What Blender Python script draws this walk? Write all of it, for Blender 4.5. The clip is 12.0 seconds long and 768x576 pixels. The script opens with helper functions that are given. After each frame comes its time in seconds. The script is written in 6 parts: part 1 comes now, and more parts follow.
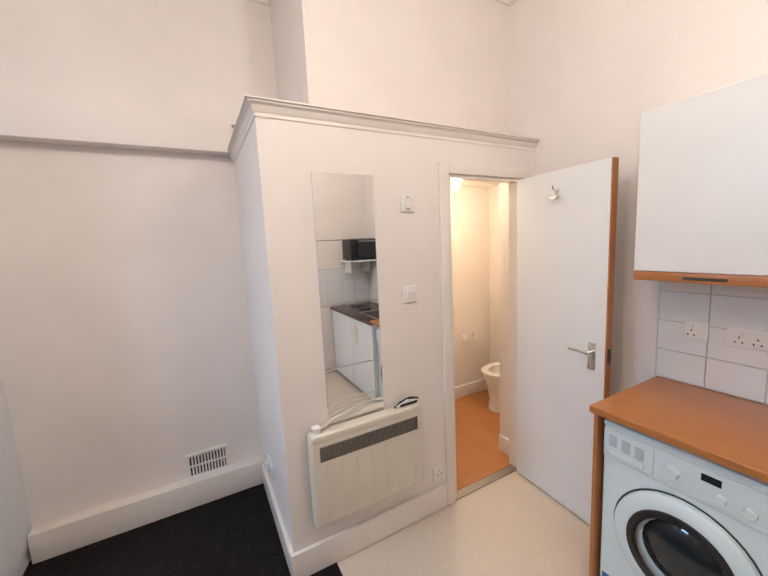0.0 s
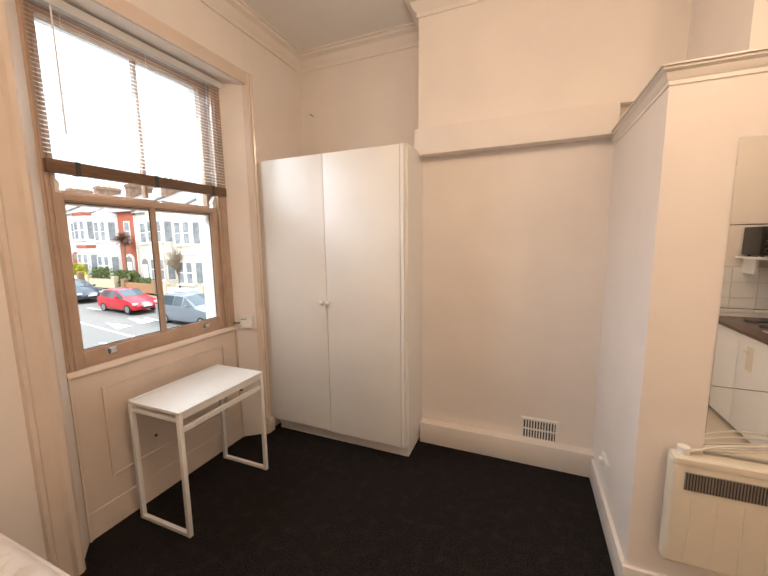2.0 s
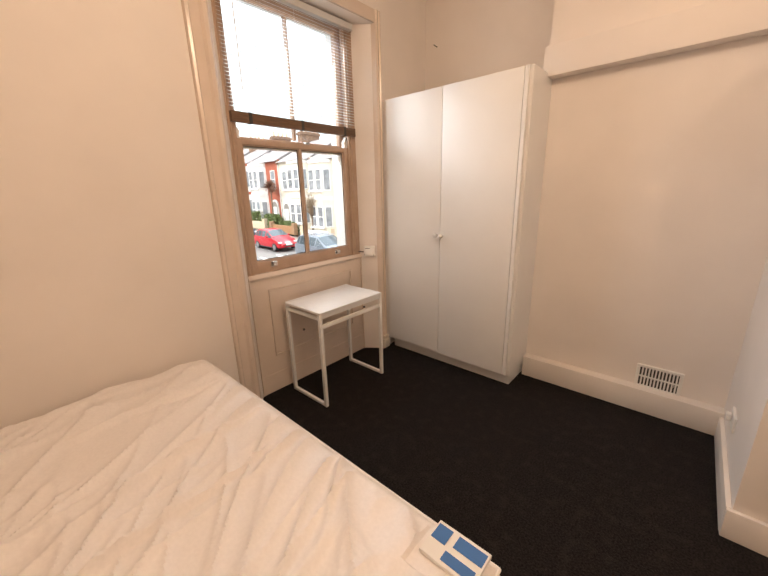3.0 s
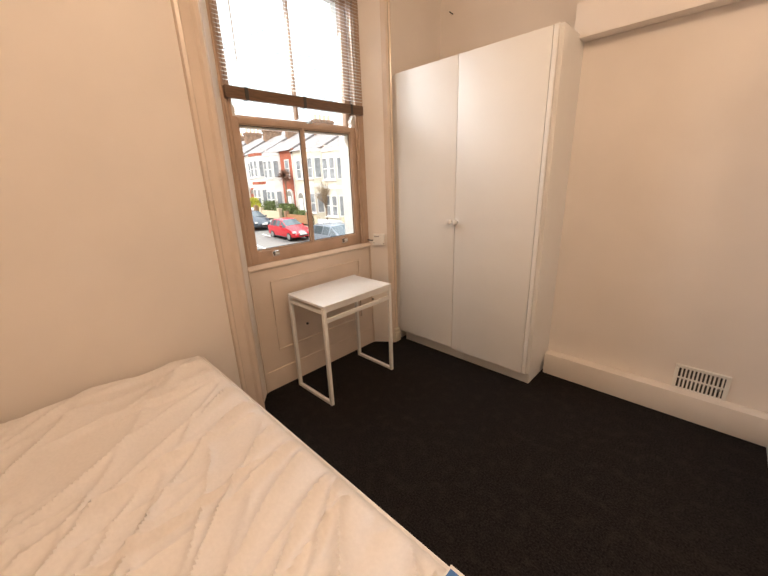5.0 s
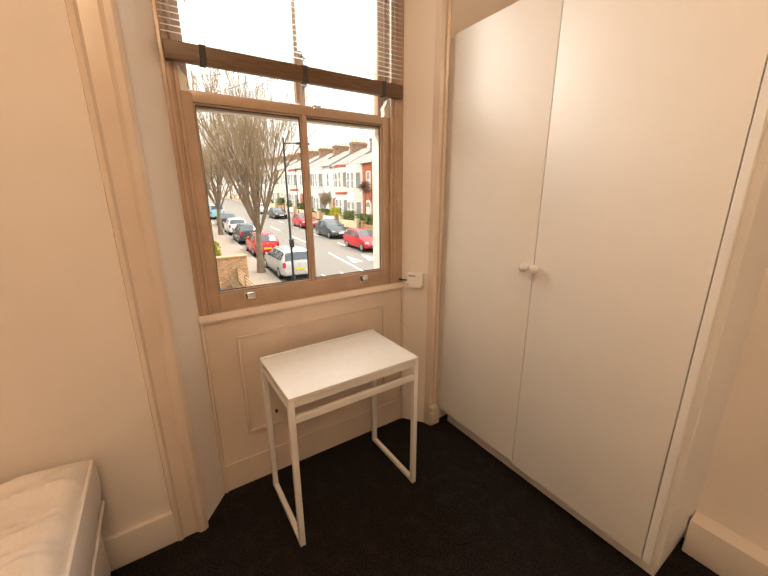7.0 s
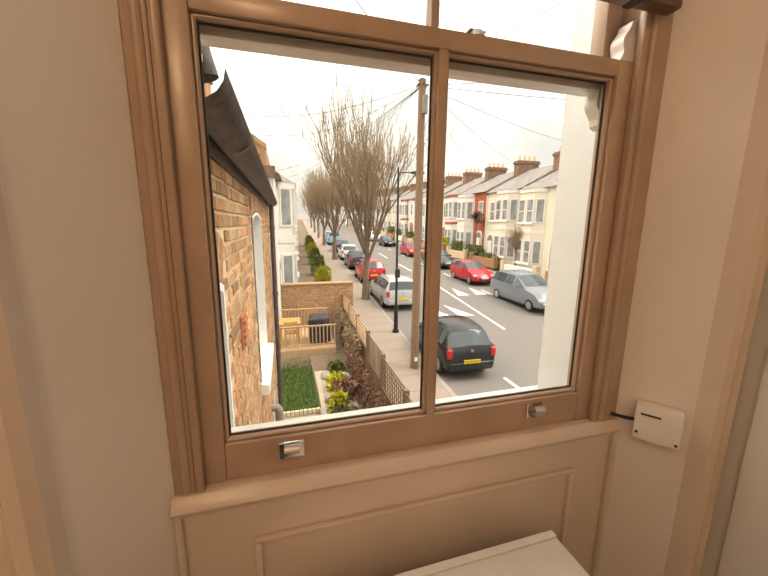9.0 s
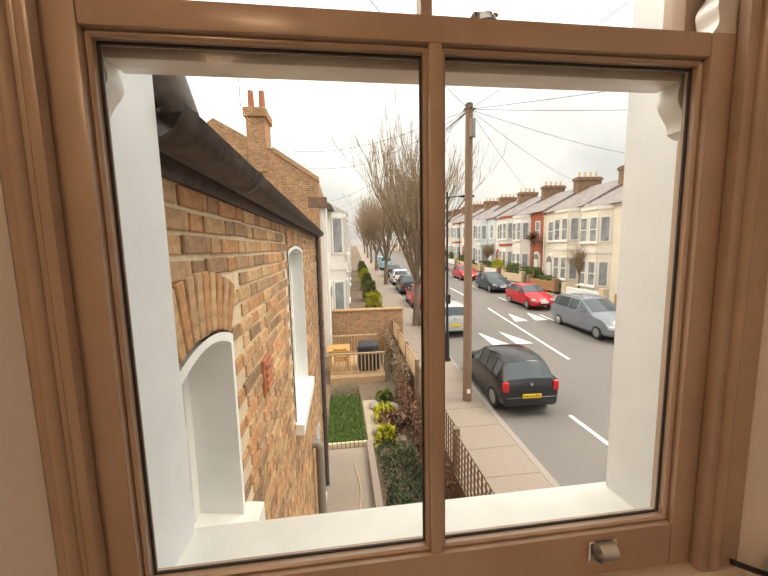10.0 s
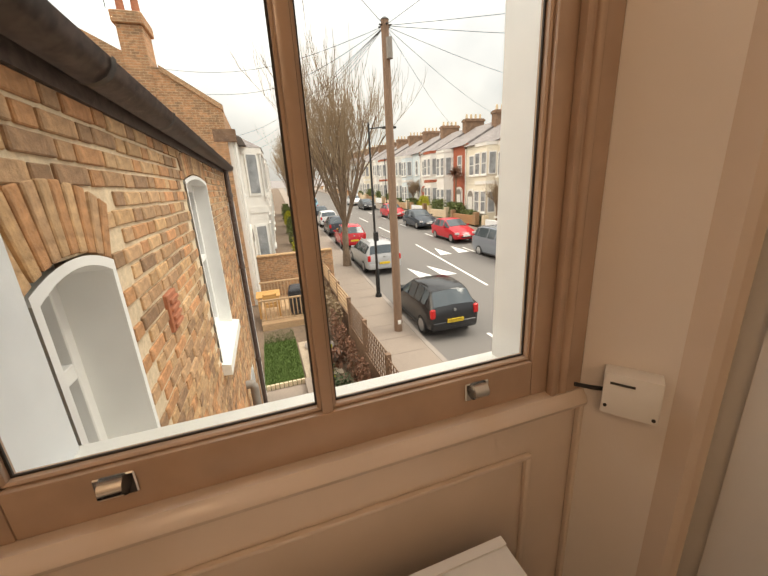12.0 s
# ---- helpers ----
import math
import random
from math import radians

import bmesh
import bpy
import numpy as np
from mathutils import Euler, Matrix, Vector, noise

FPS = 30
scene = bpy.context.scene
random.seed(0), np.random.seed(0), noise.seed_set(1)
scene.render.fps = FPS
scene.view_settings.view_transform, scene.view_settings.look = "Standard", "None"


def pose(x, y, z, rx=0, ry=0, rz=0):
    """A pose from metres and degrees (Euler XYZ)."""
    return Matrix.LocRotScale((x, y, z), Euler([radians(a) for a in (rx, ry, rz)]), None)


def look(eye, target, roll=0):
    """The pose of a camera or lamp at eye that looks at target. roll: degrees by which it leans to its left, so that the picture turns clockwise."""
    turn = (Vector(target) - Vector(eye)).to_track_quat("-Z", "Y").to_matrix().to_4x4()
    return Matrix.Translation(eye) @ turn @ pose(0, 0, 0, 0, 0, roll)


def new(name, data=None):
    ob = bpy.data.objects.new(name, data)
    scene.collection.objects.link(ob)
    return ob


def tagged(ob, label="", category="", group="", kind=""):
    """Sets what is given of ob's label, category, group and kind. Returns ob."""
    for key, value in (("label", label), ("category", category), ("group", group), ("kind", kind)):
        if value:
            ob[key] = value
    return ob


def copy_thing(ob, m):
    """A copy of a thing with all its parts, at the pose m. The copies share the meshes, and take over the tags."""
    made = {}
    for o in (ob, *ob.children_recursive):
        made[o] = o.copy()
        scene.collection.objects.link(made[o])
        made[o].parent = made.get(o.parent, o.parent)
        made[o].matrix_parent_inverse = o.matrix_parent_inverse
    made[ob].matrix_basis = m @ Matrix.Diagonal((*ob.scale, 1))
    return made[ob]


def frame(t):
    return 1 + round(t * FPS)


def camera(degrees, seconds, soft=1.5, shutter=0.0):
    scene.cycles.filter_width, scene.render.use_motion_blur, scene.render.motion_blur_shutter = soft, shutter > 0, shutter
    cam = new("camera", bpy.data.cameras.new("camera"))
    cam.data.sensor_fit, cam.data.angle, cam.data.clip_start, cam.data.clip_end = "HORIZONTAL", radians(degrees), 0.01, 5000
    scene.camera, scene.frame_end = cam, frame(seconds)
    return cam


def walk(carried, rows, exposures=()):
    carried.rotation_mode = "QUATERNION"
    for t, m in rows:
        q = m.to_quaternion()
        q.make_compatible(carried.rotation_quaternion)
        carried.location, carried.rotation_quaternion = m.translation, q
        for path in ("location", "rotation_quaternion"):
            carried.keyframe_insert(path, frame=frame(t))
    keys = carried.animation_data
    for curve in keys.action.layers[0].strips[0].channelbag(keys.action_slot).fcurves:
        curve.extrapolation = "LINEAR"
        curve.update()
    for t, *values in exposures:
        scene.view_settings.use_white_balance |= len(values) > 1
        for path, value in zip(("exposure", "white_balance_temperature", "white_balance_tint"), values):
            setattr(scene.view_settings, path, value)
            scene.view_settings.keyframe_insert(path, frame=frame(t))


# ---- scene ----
cam = camera(96.0, 12.0)
EXPO = [(0.0, 0.6, 4700, 2), (1.0, 0.55, 5200, 4), (2.0, 0.5, 6000, 7), (3.0, 0.45, 6300, 10), (5.0, 0.42, 6500, 10), (6.5, 0.4, 7300, 11), (8.3, -0.1, 8000, 12), (9.5, -0.3, 7900, 12), (10.5, -0.5, 7300, 12), (12.0, -0.45, 7600, 12)]
PATH = [
    (0, (2.454, -0.929, 1.671), (3.394, 0.818, 1.416), -2.7),
    (0.5, (2.394, -0.946, 1.691), (2.823, 1.002, 1.551), -2.4),
    (1, (2.361, -0.956, 1.697), (2.288, 1.038, 1.567), -1.5),
    (1.5, (2.323, -0.995, 1.675), (1.86, 0.943, 1.498), -0.9),
    (2, (2.257, -1.055, 1.648), (1.499, 0.777, 1.386), -0.7),
    (2.5, (2.277, -1.132, 1.615), (1.277, 0.552, 1.211), -1.2),
    (3, (2.403, -1.241, 1.563), (1.119, 0.192, 1.019), -1.4),
    (3.2, (2.427, -1.289, 1.562), (1.032, 0.014, 0.962), -1.4),
    (5, (2.304, -1.07, 1.52), (0.967, 0.291, 0.92), -2.1),
    (5.5, (2.196, -0.868, 1.529), (0.847, 0.509, 0.996), -2.5),
    (6, (2.133, -0.569, 1.519), (0.672, 0.685, 0.979), -0.1),
    (6.5, (1.991, -0.357, 1.514), (0.429, 0.779, 0.993), -0.5),
    (8.3, (1.004, 0.052, 1.548), (-0.763, 0.857, 1.068), 1.1),
    (8.5, (0.908, 0.058, 1.522), (-0.901, 0.797, 1.1), 0.5),
    (9, (0.751, 0.152, 1.535), (-1.14, 0.689, 1.165), 0.6),
    (9.5, (0.65, 0.279, 1.546), (-1.293, 0.637, 1.233), 0.2),
    (10, (0.551, 0.333, 1.594), (-1.42, 0.576, 1.361), -1.2),
    (10.5, (0.523, 0.416, 1.637), (-1.467, 0.536, 1.479), -1.4),
    (11, (0.551, 0.491, 1.592), (-1.43, 0.537, 1.323), -0.4),
    (11.5, (0.576, 0.479, 1.491), (-1.364, 0.61, 1.021), -0.5),
    (12, (0.574, 0.421, 1.458), (-1.248, 1.015, 0.888), -3.2),
]
walk(cam, [(t, look(eye, target, roll)) for t, eye, target, roll in PATH], EXPO)


# ---- world and light ----
world = bpy.data.worlds.new("world")
scene.world = world
world.use_nodes = True
wn = world.node_tree.nodes
sky = wn.new("ShaderNodeTexSky")
sky.sky_type = "NISHITA"
sky.sun_disc = False
sky.sun_elevation = radians(38)
sky.sun_rotation = radians(200)
sky.air_density, sky.dust_density, sky.ozone_density = 1.0, 6.0, 1.0
haze = wn.new("ShaderNodeMixRGB")
haze.inputs[0].default_value = 0.75
haze.inputs[2].default_value = (8.9, 8.8, 8.8, 1)
cloud = wn.new("ShaderNodeTexNoise")
cloud.inputs["Scale"].default_value = 2.2
cloud.inputs["Detail"].default_value = 5
cramp = wn.new("ShaderNodeValToRGB")
cramp.color_ramp.elements[0].position, cramp.color_ramp.elements[0].color = 0.38, (0.60, 0.62, 0.65, 1)
cramp.color_ramp.elements[1].position, cramp.color_ramp.elements[1].color = 0.65, (1, 1, 1, 1)
cmul = wn.new("ShaderNodeMixRGB")
cmul.blend_type = "MULTIPLY"
cmul.inputs[0].default_value = 1.0
wl = world.node_tree.links
wl.new(sky.outputs[0], haze.inputs[1])
wl.new(cloud.outputs["Fac"], cramp.inputs[0])
wl.new(haze.outputs[0], cmul.inputs[1])
wl.new(cramp.outputs[0], cmul.inputs[2])
dome, dsep, dmap = wn.new("ShaderNodeTexCoord"), wn.new("ShaderNodeSeparateXYZ"), wn.new("ShaderNodeMapRange")
dmap.inputs["To Min"].default_value, dmap.inputs["To Max"].default_value = 0.66, 3.2
dmul = wn.new("ShaderNodeVectorMath")
dmul.operation = "SCALE"
wl.new(dome.outputs["Generated"], dsep.inputs[0])
wl.new(dsep.outputs["Z"], dmap.inputs["Value"])
wl.new(cmul.outputs[0], dmul.inputs[0])
wl.new(dmap.outputs[0], dmul.inputs["Scale"])
wl.new(dmul.outputs[0], wn["Background"].inputs[0])
wn["Background"].inputs[1].default_value = 0.205

sun = new("sun", bpy.data.lights.new("sun", "SUN"))
sun.data.energy, sun.data.angle, sun.data.color = 3.2, radians(28), (1, 0.96, 0.9)
sun.matrix_basis = look((-8, 20, 22), (-12, 4, -3))


def bulb(name, x, y, z, watts, colour, radius):
    ob = new(name, bpy.data.lights.new(name, "POINT"))
    ob.data.energy, ob.data.color, ob.data.shadow_soft_size = watts, colour, radius
    ob.location = (x, y, z)
    return ob


bulb("kitchen_bulb", 3.47, -0.68, 2.98, 18, (1.0, 0.70, 0.46), 0.10)
# unseen second bulb, added to brighten the main room's walls
bulb("room_bulb", 2.1, -0.45, 2.98, 28, (1.0, 0.70, 0.46), 0.12)
bulb("bathroom_bulb", 4.35, 1.30, 2.02, 15, (1.0, 0.62, 0.30), 0.05)

# area lamp added behind the upper sash, stands in for more skylight
daylight_fill = new("window_daylight", bpy.data.lights.new("window_daylight", "AREA"))
daylight_fill.data.shape, daylight_fill.data.size, daylight_fill.data.size_y = "RECTANGLE", 0.94, 0.62
daylight_fill.data.energy, daylight_fill.data.color, daylight_fill.data.spread = 9, (0.93, 0.97, 1.0), radians(110)
daylight_fill.matrix_basis = look((-0.12, 0.49, 2.47), (1.5, 0.53, 1.1))

# ---- materials ----


def material(name, base, rough=0.6, metal=0.0, noise_scale=20.0, vary=0.1, bump=0.1, bump_scale=None, dirt=0.0, dirt_scale=1.2,
             dirt_colour=None, rand=0.0, spec=0.5, stretch=(1, 1, 1), dist=0.002, hues=()):
    m = bpy.data.materials.new(name)
    m.use_nodes = True
    n, l = m.node_tree.nodes, m.node_tree.links
    p = n["Principled BSDF"]
    p.inputs["Roughness"].default_value, p.inputs["Metallic"].default_value = rough, metal
    p.inputs["Specular IOR Level"].default_value = spec
    tc, mp = n.new("ShaderNodeTexCoord"), n.new("ShaderNodeMapping")
    mp.inputs["Scale"].default_value = stretch
    l.new(tc.outputs["Object"], mp.inputs["Vector"])
    t = n.new("ShaderNodeTexNoise")
    t.inputs["Scale"].default_value, t.inputs["Detail"].default_value = noise_scale, 6
    l.new(mp.outputs[0], t.inputs["Vector"])
    r = n.new("ShaderNodeValToRGB")
    a, b = r.color_ramp.elements
    a.position, b.position = 0.3, 0.7
    a.color = (*[c * (1 - vary) for c in base], 1)
    b.color = (*[min(1, c * (1 + vary)) for c in base], 1)
    l.new(t.outputs["Fac"], r.inputs[0])
    out = r.outputs[0]
    if dirt > 0:
        d = n.new("ShaderNodeTexNoise")
        d.inputs["Scale"].default_value, d.inputs["Detail"].default_value = dirt_scale, 8
        l.new(tc.outputs["Object"], d.inputs["Vector"])
        dr = n.new("ShaderNodeValToRGB")
        dr.color_ramp.elements[0].position, dr.color_ramp.elements[1].position = 0.5, 0.78
        dr.color_ramp.elements[0].color, dr.color_ramp.elements[1].color = (0, 0, 0, 1), (dirt, dirt, dirt, 1)
        l.new(d.outputs["Fac"], dr.inputs[0])
        mx = n.new("ShaderNodeMixRGB")
        mx.inputs[2].default_value = (*(dirt_colour or [c * 0.5 for c in base]), 1)
        l.new(dr.outputs[0], mx.inputs[0])
        l.new(out, mx.inputs[1])
        out = mx.outputs[0]
    if rand > 0:
        oi, geo = n.new("ShaderNodeObjectInfo"), n.new("ShaderNodeNewGeometry")
        ad = n.new("ShaderNodeMath")
        ad.operation = "ADD"
        l.new(oi.outputs["Random"], ad.inputs[0])
        l.new(geo.outputs["Random Per Island"], ad.inputs[1])
        fr = n.new("ShaderNodeMath")
        fr.operation = "FRACT"
        l.new(ad.outputs[0], fr.inputs[0])
        mr = n.new("ShaderNodeMapRange")
        mr.inputs["To Min"].default_value, mr.inputs["To Max"].default_value = 1 - rand, 1 + rand
        l.new(fr.outputs[0], mr.inputs["Value"])
        if hues:
            pal, mul = n.new("ShaderNodeValToRGB"), n.new("ShaderNodeMixRGB")
            pal.color_ramp.interpolation = "CONSTANT"
            while len(pal.color_ramp.elements) < len(hues):
                pal.color_ramp.elements.new(0.5)
            for k, h in enumerate(hues):
                pal.color_ramp.elements[k].position = k / len(hues)
                pal.color_ramp.elements[k].color = (*h, 1)
            sc = n.new("ShaderNodeMath")
            sc.operation = "MULTIPLY"
            sc.inputs[1].default_value = 7.31
            fs_ = n.new("ShaderNodeMath")
            fs_.operation = "FRACT"
            l.new(fr.outputs[0], sc.inputs[0])
            l.new(sc.outputs[0], fs_.inputs[0])
            l.new(fs_.outputs[0], pal.inputs[0])
            mul.blend_type = "MULTIPLY"
            mul.inputs[0].default_value = 1.0
            l.new(out, mul.inputs[1])
            l.new(pal.outputs[0], mul.inputs[2])
            out = mul.outputs[0]
        hs = n.new("ShaderNodeHueSaturation")
        l.new(mr.outputs[0], hs.inputs["Value"])
        l.new(out, hs.inputs["Color"])
        out = hs.outputs[0]
    l.new(out, p.inputs["Base Color"])
    if bump > 0:
        bt = n.new("ShaderNodeTexNoise")
        bt.inputs["Scale"].default_value, bt.inputs["Detail"].default_value = bump_scale or noise_scale * 2, 4
        l.new(mp.outputs[0], bt.inputs["Vector"])
        bp = n.new("ShaderNodeBump")
        bp.inputs["Strength"].default_value, bp.inputs["Distance"].default_value = bump, dist
        l.new(bt.outputs["Fac"], bp.inputs["Height"])
        l.new(bp.outputs[0], p.inputs["Normal"])
    return m


def glass_material(name, tint=(0.95, 0.98, 0.98), gloss=0.06):
    m = bpy.data.materials.new(name)
    m.use_nodes = True
    n, l = m.node_tree.nodes, m.node_tree.links
    n.remove(n["Principled BSDF"])
    tr, gl, mix, fr = n.new("ShaderNodeBsdfTransparent"), n.new("ShaderNodeBsdfGlossy"), n.new("ShaderNodeMixShader"), n.new("ShaderNodeFresnel")
    tr.inputs[0].default_value = (*tint, 1)
    gl.inputs["Roughness"].default_value = 0.01
    fr.inputs[0].default_value = 1.12
    l.new(fr.outputs[0], mix.inputs[0])
    l.new(tr.outputs[0], mix.inputs[1])
    l.new(gl.outputs[0], mix.inputs[2])
    l.new(mix.outputs[0], n["Material Output"].inputs["Surface"])
    return m


def glow_material(name, colour, strength):
    m = bpy.data.materials.new(name)
    m.use_nodes = True
    p = m.node_tree.nodes["Principled BSDF"]
    p.inputs["Base Color"].default_value = (*colour, 1)
    p.inputs["Emission Color"].default_value = (*colour, 1)
    p.inputs["Emission Strength"].default_value = strength
    return m


WALL = material("wall_paint", (0.84, 0.78, 0.73), 0.55, noise_scale=3, vary=0.025, bump=0.12, bump_scale=60, dirt=0.12, dirt_scale=0.9, dirt_colour=(0.72, 0.64, 0.55))
CEIL = material("ceiling_paint", (0.82, 0.80, 0.77), 0.8, noise_scale=4, vary=0.02, bump=0.1, bump_scale=50)
TRIM = material("gloss_trim_paint", (0.74, 0.63, 0.54), 0.2, noise_scale=6, vary=0.03, bump=0.06, bump_scale=25, dirt=0.25, dirt_scale=5, dirt_colour=(0.62, 0.52, 0.42))
TRIMW = material("white_gloss_trim", (0.83, 0.77, 0.71), 0.3, noise_scale=6, vary=0.02, bump=0.05, bump_scale=25, dirt=0.15, dirt_scale=5, dirt_colour=(0.70, 0.61, 0.52))
# cream paint browned: the backlit shade on the sashes is put into this colour
SASH = material("sash_paint_backlit", (0.50, 0.36, 0.27), 0.24, noise_scale=8, vary=0.06, bump=0.1, bump_scale=40, dirt=0.35, dirt_scale=9, dirt_colour=(0.36, 0.25, 0.18))
WHITE = material("white_laminate", (0.83, 0.83, 0.82), 0.28, noise_scale=5, vary=0.015, bump=0.02, dirt=0.06)
WARD = material("wardrobe_white", (0.84, 0.83, 0.81), 0.4, noise_scale=3, vary=0.02, bump=0.04, bump_scale=70)
STEELW = material("white_powder_coat", (0.82, 0.81, 0.79), 0.35, noise_scale=30, vary=0.02, bump=0.03)
CARPET = material("dark_carpet", (0.016, 0.0135, 0.013), 0.95, noise_scale=120, vary=0.8, bump=1.0, bump_scale=220, dirt=0.4, dirt_scale=16.0, dirt_colour=(0.042, 0.035, 0.031), spec=0.1, dist=0.004)
VINYL = material("beige_vinyl", (0.62, 0.54, 0.44), 0.4, noise_scale=35, vary=0.025, bump=0.05, dirt=0.2, dirt_scale=2.5, dirt_colour=(0.5, 0.42, 0.33))
LAMINATE = material("orange_wood_floor", (0.44, 0.19, 0.055), 0.3, noise_scale=7, vary=0.12, bump=0.03, rand=0.06, stretch=(8, 1, 1))
BEECH = material("beech_worktop", (0.42, 0.175, 0.05), 0.3, noise_scale=14, vary=0.09, bump=0.03, stretch=(9, 1, 9), dirt=0.3, dirt_scale=3, dirt_colour=(0.34, 0.13, 0.035))
CHROME = material("chrome", (0.75, 0.74, 0.72), 0.18, 1.0, vary=0.03, bump=0)
STEEL = material("brushed_steel", (0.45, 0.43, 0.4), 0.3, 1.0, noise_scale=40, vary=0.1, bump=0.05)
BLACK = material("black_plastic", (0.015, 0.014, 0.014), 0.35, vary=0.2, bump=0.03)
CREAM = material("cream_metal", (0.72, 0.66, 0.55), 0.35, noise_scale=4, vary=0.03, bump=0.02, dirt=0.2, dirt_scale=4)
GREYGRILLE = material("grille_grey", (0.25, 0.22, 0.19), 0.5, vary=0.1, bump=0.02)
PLASTIC = material("white_plastic", (0.82, 0.80, 0.76), 0.35, vary=0.02, bump=0.0)
SHEET = material("mattress_fabric", (0.83, 0.79, 0.77), 0.45, noise_scale=90, vary=0.03, bump=0.1, bump_scale=300, dirt=0.1, dirt_scale=2)
MIRROR = material("mirror_silver", (0.92, 0.93, 0.92), 0.01, 1.0, vary=0.0, bump=0.0)
PANE = glass_material("window_glass")
TILE = material("white_glazed_tile", (0.80, 0.80, 0.80), 0.15, noise_scale=4, vary=0.02, bump=0.05, bump_scale=6, rand=0.02)
GROUT = material("grout", (0.62, 0.59, 0.55), 0.9, vary=0.1)
CERAMIC = material("white_ceramic", (0.86, 0.84, 0.80), 0.1, vary=0.01, bump=0)
DARKSLOT = material("dark_slot", (0.05, 0.045, 0.04), 0.7)
SLAT = material("white_blind_slat", (0.74, 0.74, 0.73), 0.4, vary=0.02, bump=0)
_n, _l = SLAT.node_tree.nodes, SLAT.node_tree.links
_t, _m = _n.new("ShaderNodeBsdfTranslucent"), _n.new("ShaderNodeMixShader")
_t.inputs[0].default_value = (0.85, 0.85, 0.84, 1)
_m.inputs[0].default_value = 0.2
_l.new(_n["Principled BSDF"].outputs[0], _m.inputs[1])
_l.new(_t.outputs[0], _m.inputs[2])
_l.new(_m.outputs[0], _n["Material Output"].inputs["Surface"])
WOODRAIL = material("brown_blind_rail", (0.13, 0.07, 0.035), 0.4, noise_scale=30, vary=0.25, bump=0.05, stretch=(4, 0.4, 4))
BLUE = material("blue_print", (0.05, 0.16, 0.42), 0.6, vary=0.05, bump=0)
# white enamel with the window's cool blue light mixed into its colour
WASHER = material("washer_enamel_daylit", (0.72, 0.80, 0.83), 0.22, vary=0.01, bump=0)
DARKGLASS = material("dark_glass", (0.02, 0.025, 0.03), 0.06, vary=0.3, bump=0)
GREYPRINT = material("grey_print", (0.35, 0.38, 0.42), 0.5, vary=0.05, bump=0)

# ---- mesh helpers ----


def box(bm, x0, y0, z0, x1, y1, z1, bevel=0.0, seg=1):
    r = bmesh.ops.create_cube(bm, size=1.0)
    vs = r["verts"]
    for v in vs:
        v.co = Vector(((x0 + x1) / 2 + v.co.x * (x1 - x0), (y0 + y1) / 2 + v.co.y * (y1 - y0), (z0 + z1) / 2 + v.co.z * (z1 - z0)))
    if bevel > 0:
        es = list({e for v in vs for e in v.link_edges})
        bmesh.ops.bevel(bm, geom=es, offset=bevel, segments=seg, affect="EDGES", profile=0.6)
    return bm


def cyl(bm, p, q, r0, r1=None, n=16):
    p, q = Vector(p), Vector(q)
    d = q - p
    m = Matrix.Translation((p + q) / 2) @ d.to_track_quat("Z", "Y").to_matrix().to_4x4()
    bmesh.ops.create_cone(bm, cap_ends=True, segments=n, radius1=r0, radius2=r0 if r1 is None else r1, depth=d.length, matrix=m)
    return bm


def ball(bm, c, r, scale=(1, 1, 1), n=14):
    m = Matrix.Translation(c) @ Matrix.Diagonal((*scale, 1))
    bmesh.ops.create_uvsphere(bm, u_segments=n, v_segments=max(6, n // 2), radius=r, matrix=m)
    return bm


def prism(bm, outline, z0, z1, axis="z"):
    """A closed outline of (a, b) drawn out along an axis."""
    def at(a, b, h):
        return (a, b, h) if axis == "z" else (a, h, b) if axis == "y" else (h, a, b)
    lo = [bm.verts.new(at(a, b, z0)) for a, b in outline]
    hi = [bm.verts.new(at(a, b, z1)) for a, b in outline]
    k = len(outline)
    for i in range(k):
        bm.faces.new((lo[i], lo[(i + 1) % k], hi[(i + 1) % k], hi[i]))
    bm.faces.new(lo[::-1])
    bm.faces.new(hi)
    bmesh.ops.recalc_face_normals(bm, faces=bm.faces[:])
    return bm


def tube(bm, pts, r, n=8):
    for a, b in zip(pts, pts[1:]):
        cyl(bm, a, b, r, n=n)
    for a in pts[1:-1]:
        ball(bm, a, r, n=n)
    return bm


def grid_mesh(bm, rows):
    vs = [[bm.verts.new(p) for p in row] for row in rows]
    for a, b in zip(vs, vs[1:]):
        for i in range(len(a) - 1):
            bm.faces.new((a[i], a[i + 1], b[i + 1], b[i]))
    return vs


def mesh_of(name, bm, mat, smooth=True):
    me = bpy.data.meshes.new(name)
    bm.to_mesh(me)
    bm.free()
    me.materials.append(mat)
    if smooth:
        me.shade_smooth()
        me.set_sharp_from_angle(angle=radians(35))
    return me


def part(name, bm, mat, parent=None, label="", smooth=True):
    ob = new(name, mesh_of(name, bm, mat, smooth))
    if parent is not None:
        ob.parent = parent
    if label:
        ob["label"] = label
    return ob


def thing(name, label, category, at=(0, 0, 0), rz=0, group="", kind=""):
    ob = new(name)
    ob.matrix_basis = pose(*at, 0, 0, rz)
    ob.empty_display_size = 0.1
    return tagged(ob, label, category, group, kind)


def setting(name, bm, mat, label="", category="", parent=None, smooth=False):
    ob = part(name, bm, mat, parent, smooth=smooth)
    return tagged(ob, label, category, "", "structure")


def B():
    return bmesh.new()


